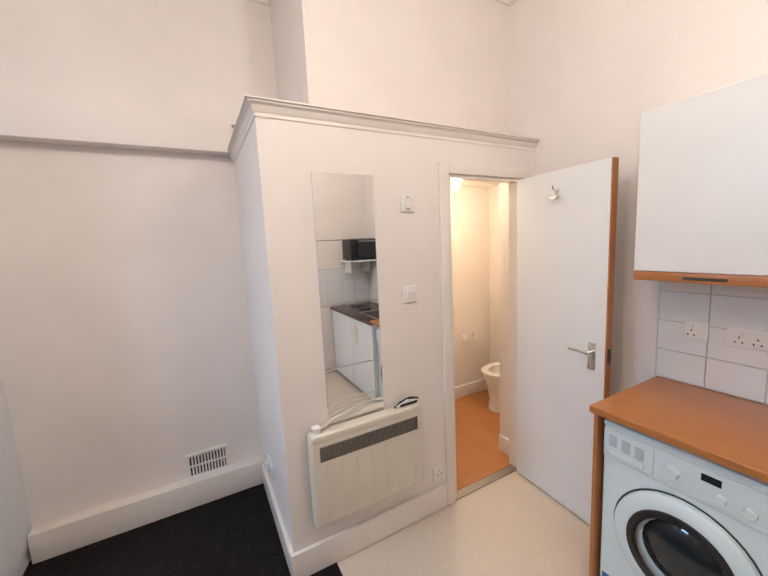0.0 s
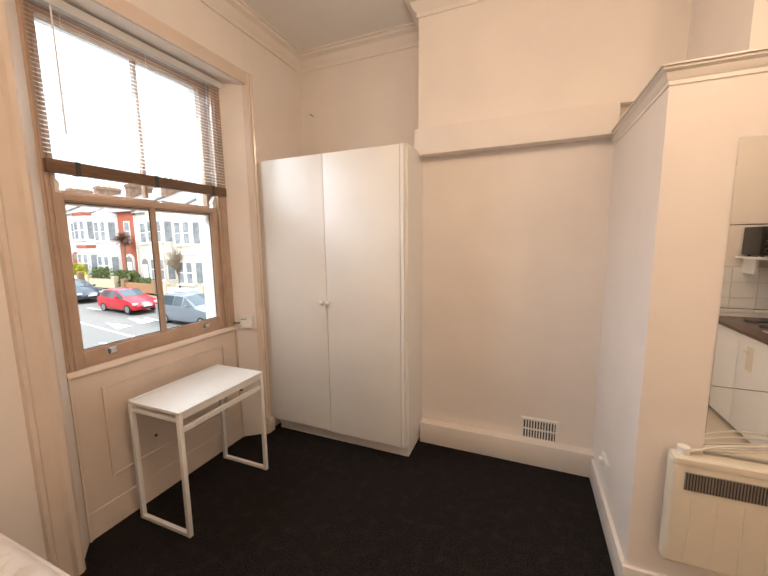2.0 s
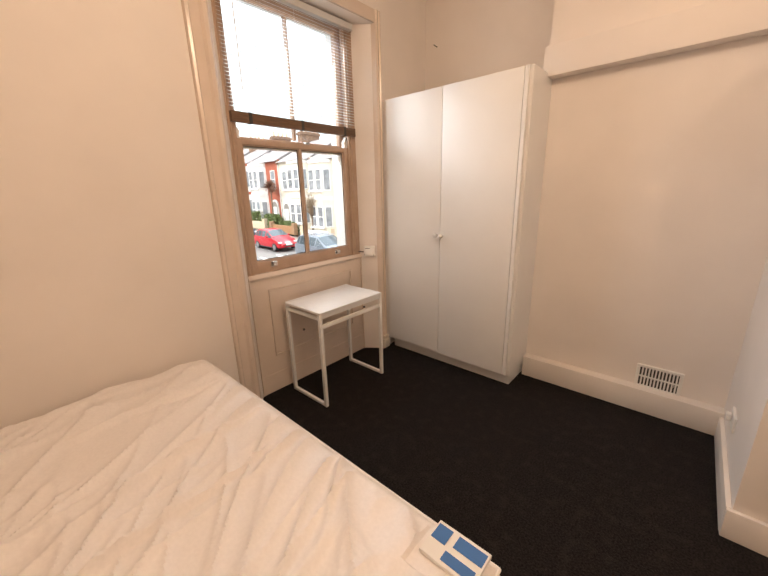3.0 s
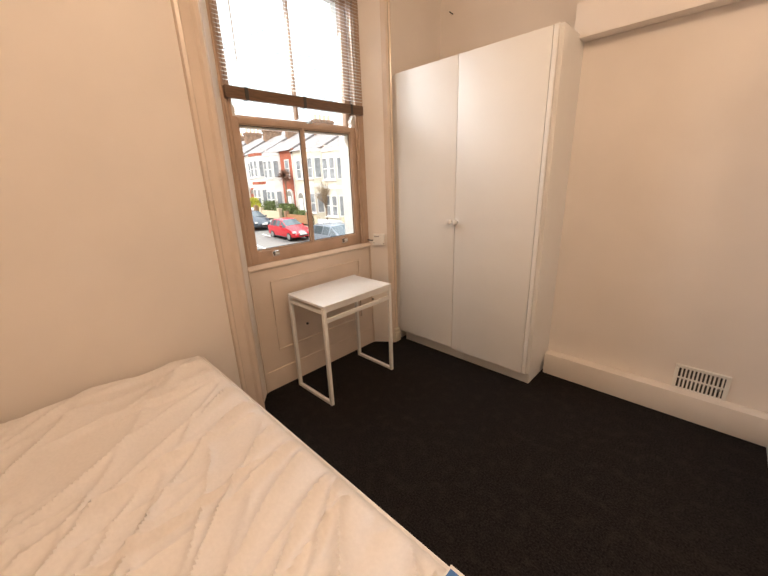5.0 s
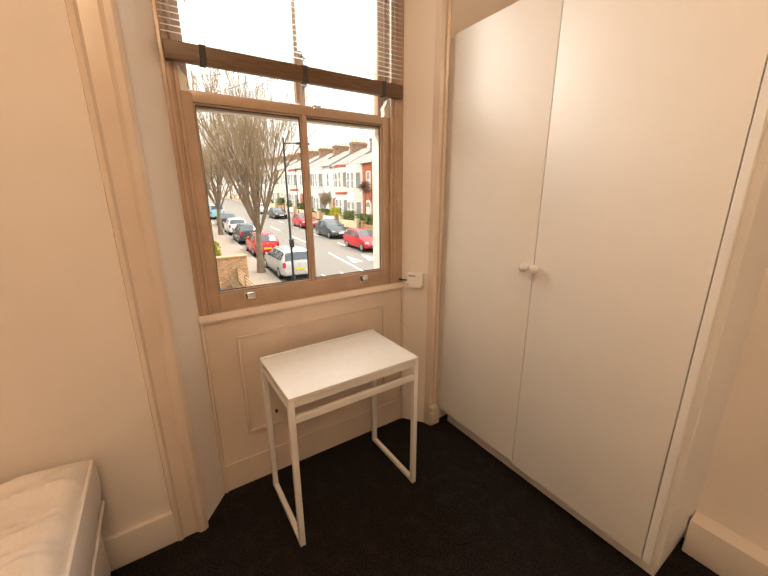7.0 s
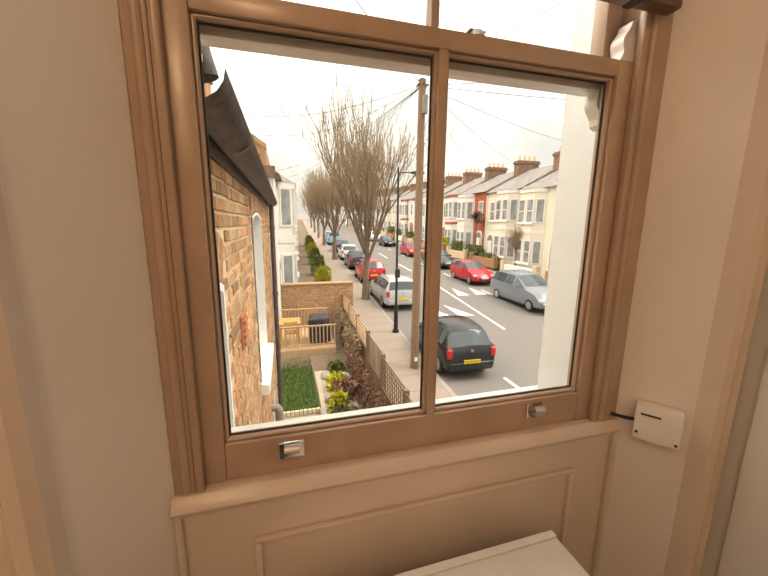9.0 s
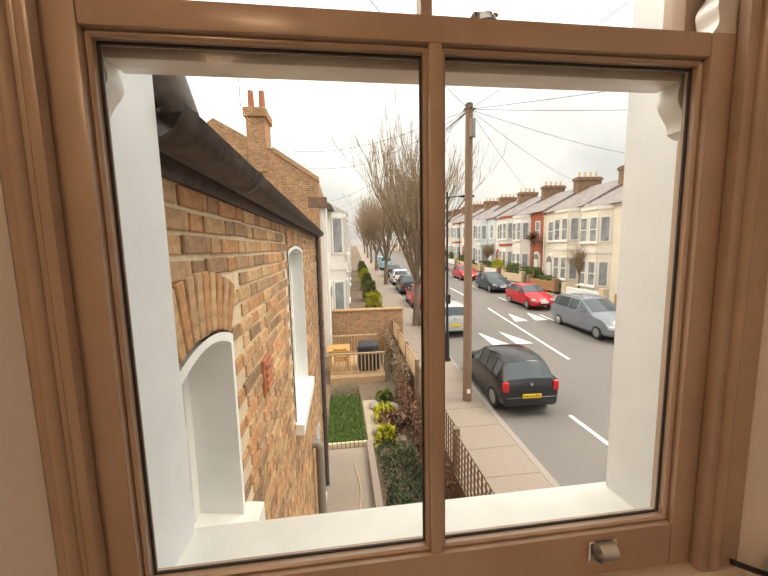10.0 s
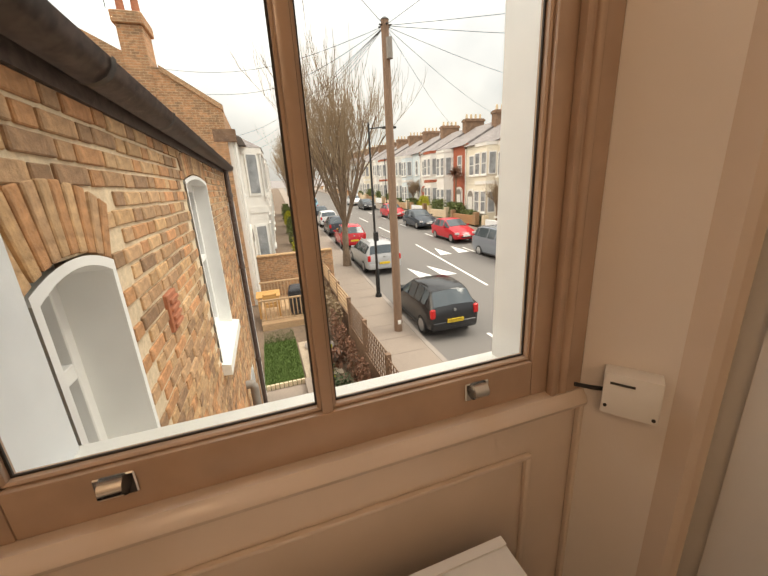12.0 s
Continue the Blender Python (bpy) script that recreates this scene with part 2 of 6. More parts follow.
# ---- the room's shell ----
XW, XE, YS, YB, CZ = 0.20, 4.52, -1.98, 1.90, 3.37
LW, CHX0, CHX1, BX, BY = 1.62, 1.47, 3.05, 2.74, 0.69

setting("floor", box(B(), 0.0, YS - 0.3, -0.2, 2.95, 2.2, 0.0), CARPET, "dark worn carpet floor with pale scuffs", "floor")
setting("floor_kitchen", box(B(), 2.95, YS - 0.3, -0.2, 4.9, 0.72, -0.003), VINYL, "beige vinyl kitchen floor", "floor")
bathfloor = setting("floor_bathroom", box(B(), 2.95, 0.72, -0.2, 5.6, 2.2, -0.012), LAMINATE, "orange wood laminate bathroom floor", "floor")
setting("trim_threshold", box(B(), 3.78, 0.68, -0.004, 4.365, 0.74, 0.006, 0.002), STEEL, "worn metal door threshold strip", "threshold")

bm = B()
prism(bm, [(-0.21, -0.04), (-0.07, -0.04), (-0.07, -0.085), (0.05, -0.085), (XW, -0.20), (XW, YS - 0.3), (-0.21, YS - 0.3)], -3.0, CZ)
prism(bm, [(-0.21, 1.03), (-0.21, 2.2), (XW, 2.2), (XW, 1.17), (0.05, 1.055), (-0.07, 1.055), (-0.07, 1.03)], -3.0, CZ)
box(bm, -0.21, -0.04, 2.86, 0.049, 1.03, CZ)
box(bm, 0.049, -0.2, 2.86, XW - 0.001, 1.17, CZ - 0.001)
box(bm, -0.205, -0.04, -3.0, 0.03, 1.03, 0.89)
box(bm, -0.02, -0.04, 0.89, 0.03, 1.03, 0.94)
wall_west = setting("wall_west", bm, WALL, "cream painted window wall with a splayed sash window recess", "wall")
bm = B()
box(bm, 0.2, YB, -0.2, CHX0, 2.2, CZ)
box(bm, CHX0, LW, -0.2, BX + 0.07, 2.2, CZ)
box(bm, BX + 0.07, 1.82, -0.2, 5.6, 2.2, CZ)
box(bm, CHX0, 1.56, 2.47, CHX1, LW, CZ)
setting("wall_north", bm, WALL, "cream painted wall with chimney breast and alcove", "wall")
setting("wall_south", box(B(), 0.2, YS - 0.3, -0.2, 4.9, YS, CZ), WALL, "cream painted wall behind the bed", "wall")
bm = box(B(), XE, YS, -0.2, 4.7, BY + 0.08, CZ)
box(bm, XE, BY + 0.08, 2.285, 4.7, 0.9, CZ)
setting("wall_east", bm, WALL, "cream painted kitchen wall", "wall")
setting("ceiling", box(B(), -0.3, YS - 0.3, CZ, 5.7, 2.2, CZ + 0.2), CEIL, "white painted ceiling", "ceiling")
bm = B()
box(bm, CHX0 - 0.02, 1.515, 2.285, BX - 0.001, LW, 2.47, 0.006, 2)
setting("trim_lintel", bm, WALL, "cream painted boxed beam over the recess", "beam", smooth=True)


def coved(bm, pts, z, d=0.11, h=0.13, k=1.0):
    """A stepped cornice along a plan line; the room is on the line's left-hand side."""
    prof = [(0, 0), (0.012, 0), (0.012, 0.03), (0.03, 0.045), (0.05, 0.085), (0.085, 0.1), (0.085, 0.118), (d, 0.118), (d, 0.13), (0, 0.13)]
    prof = [(a * k, b * h / 0.13) for a, b in prof]
    rows = []
    for i, p in enumerate(pts):
        a = Vector(pts[max(i - 1, 0)])
        b = Vector(pts[min(i + 1, len(pts) - 1)])
        p = Vector(p)
        d0 = (p - a).normalized() if i > 0 else (b - p).normalized()
        d1 = (b - p).normalized() if i < len(pts) - 1 else d0
        n0, n1 = Vector((-d0.y, d0.x)), Vector((-d1.y, d1.x))
        m = (n0 + n1)
        m = m / max(m.dot(n0), 0.2)
        rows.append([(p.x + m.x * o, p.y + m.y * o, z + hh) for o, hh in prof])
    grid_mesh(bm, rows)
    bmesh.ops.recalc_face_normals(bm, faces=bm.faces[:])
    return bm


setting("trim_cornice", coved(B(), [(4.52, YS), (4.52, 0.9), (CHX1, 0.9), (CHX1, 1.56), (CHX0, 1.56), (CHX0, YB), (XW, YB), (XW, YS)], CZ - 0.131), TRIMW,
        "cream moulded plaster ceiling cornice", "cornice", smooth=True)

# bathroom enclosure
bm = B()
box(bm, BX, BY, 0, 3.775, BY + 0.07, 2.25)
box(bm, 4.368, BY, 0, XE, BY + 0.07, 2.25)
box(bm, 3.775, BY, 2.045, 4.368, BY + 0.07, 2.25)
box(bm, BX, BY + 0.07, 0, BX + 0.07, LW, 2.25)
box(bm, BX, BY, 2.25, XE, LW, 2.28)
box(bm, BX + 0.07, LW, 2.25, XE, 1.82, 2.28)
setting("wall_bathroom", bm, WALL, "cream painted bathroom enclosure lower than the ceiling", "wall")
setting("wall_upper", box(B(), CHX1, 0.9, 2.28, 5.6, 1.82, CZ), WALL, "cream painted upper wall above the bathroom", "wall")
bm = B()
box(bm, 4.44, BY + 0.07, -0.1, 4.60, 0.93, 2.28)
box(bm, 4.60, 0.80, -0.1, 5.6, 0.93, 2.28)
box(bm, 5.24, 0.93, -0.1, 5.4, 2.2, 2.28)
setting("wall_bathroom_inner", bm, WALL, "cream painted inner bathroom wall", "wall")
setting("ceiling_bathroom", box(B(), BX + 0.07, 0.93, 2.2, 5.24, 1.82, 2.249), CEIL, "white bathroom ceiling", "ceiling")
bm = B()
coved(bm, [(XE, BY), (BX, BY), (BX, LW)], 2.235, 0.11, 0.068, 0.36)
setting("trim_crown", bm, TRIMW, "cream moulded crown edging on the bathroom enclosure", "moulding", smooth=True)


def skirting(name, x0, y0, x1, y1, nx, ny, h=0.15, d=0.022):
    """A skirting board along a wall line, standing out by d towards (nx, ny)."""
    bm = B()
    xa, xb = sorted((x0, x1 + nx * d if nx else x1))
    ya, yb = sorted((y0, y1 + ny * d if ny else y1))
    box(bm, xa, ya, 0.0, xb, yb, h, 0.006, 2)
    return setting(name, bm, TRIMW, "cream painted skirting board with scuffs", "skirting", smooth=True)


skirting("baseboard_north", 1.49, LW, BX, LW, 0, -1, 0.172, 0.085)
skirting("baseboard_bath_side", BX, BY, BX, LW - 0.09, -1, 0, 0.15)
skirting("baseboard_bath_front", BX - 0.02, BY, 3.70, BY, 0, -1, 0.15)
skirting("baseboard_window_wall", XW, YS, XW, -0.30, 1, 0, 0.16)
skirting("baseboard_south", XW, YS, 3.9, YS, 0, 1, 0.16)
skirting("baseboard_pier", 4.44, BY + 0.075, 4.44, 0.925, -1, 0, 0.13)
skirting("baseboard_bath_back", BX + 0.1, 1.82, 5.24, 1.82, 0, -1, 0.13)
skirting("baseboard_bath_east", 5.24, 0.94, 5.24, 1.79, -1, 0, 0.13)

# door lining and architrave
bm = B()
box(bm, 3.705, BY - 0.018, 0, 3.77, BY, 2.11, 0.005, 2)
box(bm, 3.77, BY - 0.018, 2.05, 4.42, BY, 2.11, 0.005, 2)
box(bm, 4.375, BY - 0.018, 0, 4.42, BY, 2.05, 0.005, 2)
box(bm, 3.776, BY - 0.004, 0, 3.79, BY + 0.075, 2.03, 0.002)
box(bm, 4.353, BY - 0.004, 0, 4.367, BY + 0.075, 2.03, 0.002)
box(bm, 3.776, BY - 0.004, 2.03, 4.367, BY + 0.075, 2.044, 0.002)
setting("trim_door_architrave", bm, TRIMW, "cream painted door architrave and lining", "architrave", smooth=True)

door = thing("door_1", "white flush door standing open against the kitchen wall", "door", (4.362, 0.665, 0.006), -93.0, kind="structure")
part("leaf", box(B(), 0.0, -0.04, 0.0, 0.60, 0.0, 2.03, 0.003, 2), WHITE, door)
part("edge_lipping", box(B(), 0.598, -0.043, 0.0, 0.606, 0.001, 2.03, 0.001), BEECH, door, "bare timber leading edge")
bm = B()
box(bm, 0.51, -0.051, 0.93, 0.55, -0.04, 1.08, 0.003, 2)
cyl(bm, (0.53, -0.05, 1.03), (0.53, -0.095, 1.03), 0.009)
tube(bm, [(0.53, -0.092, 1.03), (0.48, -0.096, 1.035), (0.425, -0.092, 1.032)], 0.008)
part("door_handle", bm, CHROME, door, "satin chrome lever handle")
part("latch", box(B(), 0.604, -0.034, 0.98, 0.609, -0.01, 1.06, 0.002), DARKSLOT, door)
bm = B()
box(bm, 0.285, -0.046, 1.87, 0.31, -0.04, 1.925, 0.002)
tube(bm, [(0.297, -0.045, 1.915), (0.297, -0.075, 1.925), (0.297, -0.085, 1.945)], 0.005)
tube(bm, [(0.297, -0.045, 1.885), (0.28, -0.07, 1.875), (0.262, -0.078, 1.892)], 0.005)
tube(bm, [(0.297, -0.045, 1.885), (0.315, -0.07, 1.875), (0.332, -0.078, 1.892)], 0.005)
part("coat_hook", bm, CHROME, door, "chrome double coat hook")
for z in (0.25, 1.8):
    part("hinge", cyl(B(), (0.0, 0.004, z), (0.0, 0.004, z + 0.08), 0.006), STEEL, door)

# ---- window ----
bm = B()
prism(bm, [(0.05, -0.19), (XW + 0.02, -0.19), (XW + 0.032, -0.205), (XW + 0.032, -0.225), (XW + 0.018, -0.24), (XW + 0.018, -0.29), (XW + 0.028, -0.30), (XW + 0.024, -0.315), (XW, -0.32), (XW, -0.2)], 0, 2.95)
prism(bm, [(XW, 1.17), (XW, 1.225), (XW + 0.024, 1.222), (XW + 0.028, 1.215), (XW + 0.018, 1.205), (XW + 0.03, 1.18), (XW + 0.02, 1.165), (XW - 0.02, 1.155)], 0, 2.95)
box(bm, XW - 0.001, -0.2, 2.86, XW + 0.02, 1.17, 2.95, 0.006, 2)
bmesh.ops.recalc_face_normals(bm, faces=bm.faces[:])
setting("trim_window_architrave", bm, TRIM, "cream moulded window architrave", "architrave", smooth=True)

win = thing("window_1", "old painted timber sash window, cream frame coloured brown for backlit shade", "window", (0, 0, 0), kind="structure")


def rails(x0, x1, y0, y1, z0, z1, l, r, b, t, bev=0.004):
    bm = B()
    box(bm, x0, y0, z0, x1, y0 + l, z1, bev, 2)
    box(bm, x0, y1 - r, z0, x1, y1, z1, bev, 2)
    box(bm, x0 + 0.001, y0 + l, z0, x1 - 0.001, y1 - r, z0 + b, bev, 2)
    box(bm, x0 + 0.001, y0 + l, z1 - t, x1 - 0.001, y1 - r, z1, bev, 2)
    return bm


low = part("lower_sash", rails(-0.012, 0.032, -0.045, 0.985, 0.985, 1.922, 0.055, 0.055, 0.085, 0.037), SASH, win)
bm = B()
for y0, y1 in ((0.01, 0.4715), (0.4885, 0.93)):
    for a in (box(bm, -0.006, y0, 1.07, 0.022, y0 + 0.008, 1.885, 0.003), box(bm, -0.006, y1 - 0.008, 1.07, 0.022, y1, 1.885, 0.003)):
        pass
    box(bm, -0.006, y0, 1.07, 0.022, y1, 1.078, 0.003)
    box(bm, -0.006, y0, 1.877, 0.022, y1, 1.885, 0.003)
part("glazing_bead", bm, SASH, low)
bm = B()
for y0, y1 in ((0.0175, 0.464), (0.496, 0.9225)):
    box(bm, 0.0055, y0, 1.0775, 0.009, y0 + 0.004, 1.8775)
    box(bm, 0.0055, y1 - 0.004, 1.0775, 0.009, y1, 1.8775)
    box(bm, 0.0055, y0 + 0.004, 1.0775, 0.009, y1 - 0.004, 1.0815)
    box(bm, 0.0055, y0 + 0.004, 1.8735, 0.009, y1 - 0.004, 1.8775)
part("glazing_gap", bm, DARKSLOT, low, "thin dark line round the glass")
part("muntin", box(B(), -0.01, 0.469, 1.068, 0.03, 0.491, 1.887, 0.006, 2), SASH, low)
for y0, y1 in ((0.012, 0.47), (0.49, 0.928)):
    pane = part("pane", box(B(), 0.002, y0, 1.072, 0.005, y1, 1.883), PANE, low)
    pane.visible_shadow = False
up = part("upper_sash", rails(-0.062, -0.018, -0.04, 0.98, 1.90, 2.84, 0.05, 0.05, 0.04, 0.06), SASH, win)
# paler than the sash: light from outside is put into the rail's colour
part("meeting_rail", box(B(), -0.064, 0.0105, 1.868, -0.016, 0.9295, 1.8995, 0.004, 2), TRIM, up, "painted meeting rail, outside light put into its pale colour")
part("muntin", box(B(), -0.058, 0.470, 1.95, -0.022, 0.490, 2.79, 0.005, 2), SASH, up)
for y0, y1 in ((0.01, 0.47), (0.49, 0.93)):
    pane = part("pane", box(B(), -0.042, y0, 1.95, -0.039, y1, 2.78), PANE, up)
    pane.visible_shadow = False
HORN = [(0.058 - 0.028 * u / 12 - 0.007 * math.sin(u * 0.785) - (0.02 if u == 12 else 0), -0.115 * u / 12) for u in range(13)]


def sash_horn(parent, left, z, way, x0, x1):
    """A curled horn at a sash's corner, hanging (way 1) or standing (way -1)."""
    y, s_ = (-0.04, 1) if left else (0.98, -1)
    bm = B()
    k_ = 1.0 if way > 0 else 0.8
    prism(bm, [(y, z)] + [(y + s_ * w * k_, z + way * b * k_) for w, b in HORN] + [(y, z - way * 0.115 * k_)], x0, x1, "x")
    part("sash_horn", bm, PLASTIC, parent, "white curled sash horn")


for left in (True, False):
    sash_horn(up, left, 1.8985, 1, -0.06, -0.02)
    sash_horn(low, left, 1.9225, -1, -0.008, 0.028)
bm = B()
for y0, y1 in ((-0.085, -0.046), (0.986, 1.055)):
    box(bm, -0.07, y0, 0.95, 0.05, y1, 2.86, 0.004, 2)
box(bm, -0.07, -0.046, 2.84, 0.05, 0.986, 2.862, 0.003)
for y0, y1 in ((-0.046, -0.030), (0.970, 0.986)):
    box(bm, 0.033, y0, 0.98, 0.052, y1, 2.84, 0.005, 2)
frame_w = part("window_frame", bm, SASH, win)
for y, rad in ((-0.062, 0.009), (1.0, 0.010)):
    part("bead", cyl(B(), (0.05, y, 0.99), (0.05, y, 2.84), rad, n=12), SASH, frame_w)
bm = B()
for y in (-0.0455, 0.9855):
    box(bm, 0.0315, y - 0.0016, 0.99, 0.0345, y + 0.0016, 2.82)
part("sash_gap", bm, DARKSLOT, frame_w, "dark gap beside the sash")
bm = B()
prism(bm, [(-0.01, 0.985), (0.055, 0.985), (0.06, 0.975), (0.066, 0.97), (0.07, 0.957), (0.064, 0.945), (0.045, 0.94), (-0.01, 0.94)], -0.09, 1.06, "y")
part("window_sill", bm, TRIM, win, "cream moulded inner window board")
bm = B()
cyl(bm, (0.008, 0.56, 1.922), (0.008, 0.56, 1.936), 0.024, 0.016)
box(bm, -0.03, 0.54, 1.932, 0.02, 0.58, 1.939, 0.003)
part("sash_fastener", bm, STEEL, win, "tarnished sash fastener")
for y in (0.147, 0.788):
    bm = B()
    box(bm, 0.032, y - 0.028, 1.018, 0.036, y + 0.028, 1.058, 0.002)
    rows = []
    for k in range(8):
        a = math.pi * k / 7
        rows.append([(0.036 + 0.02 * math.sin(a), y + w, 1.036 - 0.018 * math.cos(a) + 0.006) for w in (-0.016, 0.016)])
    grid_mesh(bm, rows)
    part("sash_lift", bm, CHROME, win, "chrome hook sash lift")
bm = B()
prism(bm, [(-0.05, 0.965), (-0.05, 0.9), (-0.25, 0.885), (-0.25, 0.935), (-0.24, 0.95)], -0.04, 1.03, "y")
STONE = material("white_painted_stone", (0.80, 0.79, 0.74), 0.6, noise_scale=14, vary=0.05, bump=0.25, dirt=0.3, dirt_scale=6, dirt_colour=(0.62, 0.60, 0.45))
part("outer_sill", bm, STONE, win, "white painted stone outer sill with rust stain")
RUST = material("rust_stain", (0.55, 0.22, 0.08), 0.8, noise_scale=30, vary=0.3)
bm = B()
for k, (cx, cy, r) in enumerate(((-0.11, 0.655, 0.02), (-0.105, 0.69, 0.026), (-0.11, 0.62, 0.011))):
    bmesh.ops.create_circle(bm, cap_ends=True, segments=14, radius=r, matrix=Matrix.Translation((cx, cy, 0.9625 + (cx + 0.11) * 0.08)) @ Matrix.Rotation(radians(-3.7), 4, "Y") @ Matrix.Diagonal((0.45, 1.0, 1, 1)))
part("stain", bm, RUST, win, "orange rust stain")

OUTWHITE = material("masonry_paint_white", (0.80, 0.82, 0.83), 0.75, noise_scale=18, vary=0.03, bump=0.3, bump_scale=50, dirt=0.12, dirt_scale=3)
bm = B()
box(bm, -0.225, 1.012, 0.92, -0.055, 1.031, 2.86, 0.002)
box(bm, -0.225, -0.04, 0.92, -0.055, -0.022, 2.86, 0.002)
box(bm, -0.225, -0.022, 2.845, -0.075, 1.012, 2.862, 0.002)
setting("trim_outer_reveal", bm, OUTWHITE, "white painted outer window reveal", "reveal")

# apron panel below the window
bm = B()
box(bm, 0.03, -0.085, 0, 0.05, 1.055, 0.94)
for (y0, y1, z0, z1) in ((0.06, 0.92, 0.84, 0.852), (0.06, 0.92, 0.30, 0.318), (0.06, 0.075, 0.318, 0.84), (0.905, 0.92, 0.318, 0.84)):
    box(bm, 0.05, y0, z0, 0.062, y1, z1, 0.004, 2)
box(bm, 0.05, -0.08, 0, 0.058, 1.05, 0.16, 0.003)
for y in (-0.088, 1.045):
    box(bm, 0.05, y, 0.0, 0.066, y + 0.013, 0.95, 0.003)
setting("trim_window_apron", bm, TRIM, "cream painted panelled apron under the window", "panel", smooth=True)

# venetian blind
blind = thing("venetian_blind", "white venetian blind half raised with a brown bottom rail", "blind", (0.075, 0, 0))
part("head_rail", box(B(), -0.02, -0.08, 2.80, 0.022, 1.03, 2.845, 0.002), SLAT, blind)
slat_rows = []
for k in range(4):
    o = -0.0125 + 0.025 * k / 3
    slat_rows.append(o)
bm = B()
grid_mesh(bm, [[(o * 0.87, y, -0.42 * o + 0.0025 - 16 * o * o) for o in slat_rows] for y in (-0.07, 0.475, 1.02)])
slat_me = mesh_of("slat", bm, SLAT)
z = 2.105
while z < 2.79:
    s = new("slat", slat_me)
    s.parent = blind
    s.location = (0, 0, z)
    z += 0.0212
part("bottom_rail", box(B(), -0.016, -0.07, 2.01, 0.018, 1.02, 2.075, 0.004, 2), WOODRAIL, blind, "brown stained wooden bottom rail")
for y in (0.06, 0.475, 0.90):
    part("cord", cyl(B(), (0.0145, y, 2.07), (0.0145, y, 2.8), 0.0012, n=6), SLAT, blind)
    part("tape_clip", box(B(), -0.018, y - 0.012, 2.008, 0.0205, y + 0.012, 2.077, 0.002), DARKSLOT, blind)
part("wand", cyl(B(), (0.03, 0.02, 2.2), (0.03, 0.02, 2.79), 0.004, n=8), PLASTIC, blind)

# ---- wardrobe ----
wd = thing("wardrobe", "tall white two-door wardrobe built into the alcove", "wardrobe", (0.255, 1.23, 0))
part("carcass", box(B(), 0.0, 0.022, 0.10, 1.20, 0.64, 2.30, 0.002), WARD, wd)
part("filler", box(B(), -0.054, 0.012, 0.10, -0.001, 0.05, 2.30, 0.002), WARD, wd)
part("plinth", box(B(), 0.0, 0.075, 0.0, 1.215, 0.62, 0.10), WARD, wd)
part("side_panel", box(B(), 1.201, 0.03, 0.10, 1.23, 0.40, 2.31, 0.003), WARD, wd)
part("side_strip", box(B(), 1.183, 0.0, 0.11, 1.21, 0.022, 2.305, 0.003), WARD, wd)
for x0, x1, zb, kx in ((0.0, 0.571, 0.125, 0.545), (0.575, 1.18, 0.112, 0.596)):
    d = part("door", box(B(), x0, 0.0, zb, x1, 0.02, 2.302, 0.0025, 2), WARD, wd)
    bm = B()
    cyl(bm, (kx, 0.0, 1.19), (kx, -0.026, 1.19), 0.009)
    ball(bm, (kx, -0.032, 1.19), 0.021, (1, 0.7, 1))
    part("knob", bm, STEELW, d, "small round white knob")

# ---- desk ----
desk = thing("desk", "small white desk with a square-tube frame under the window", "desk", (0.35, 0.465, 0), 90.6)
part("tabletop", box(B(), -0.325, -0.207, 0.732, 0.325, 0.215, 0.75, 0.003, 2), STEELW, desk)
part("hinged_flap", box(B(), -0.325, 0.195, 0.751, 0.325, 0.2145, 0.755, 0.001), STEELW, desk)
for x in (-0.315, 0.315):
    for y in (-0.192, 0.20):
        part("leg", box(B(), x - 0.0125, y - 0.0125, 0.0, x + 0.0125, y + 0.0125, 0.731, 0.003, 2), STEELW, desk)
    part("foot_bar", box(B(), x - 0.012, -0.18, 0.0, x + 0.012, 0.188, 0.024, 0.003), STEELW, desk)
    part("side_rail", box(B(), x - 0.011, -0.18, 0.69, x + 0.011, 0.188, 0.71, 0.002), STEELW, desk)
part("front_rail", box(B(), -0.302, -0.201, 0.625, 0.302, -0.183, 0.655, 0.002), STEELW, desk)
part("drawer_front", box(B(), -0.302, -0.199, 0.70, 0.302, -0.189, 0.730, 0.001), STEELW, desk)
for x in (-0.318, 0.318):
    part("bolt", cyl(B(), (x * 1.03, 0.0, 0.58), (x * 1.0, 0.0, 0.58), 0.008), DARKSLOT, desk)

# ---- bed ----
bed = thing("bed", "single divan base under the mattress beside the window wall", "bed", (1.2, -1.2, 0))
part("base", box(B(), -0.94, -0.66, 0.05, 0.94, 0.655, 0.35, 0.015, 2), SHEET, bed)
for x in (-0.85, 0.85):
    for y in (-0.58, 0.58):
        part("foot", cyl(B(), (x, y, 0), (x, y, 0.06), 0.025), BLACK, bed)


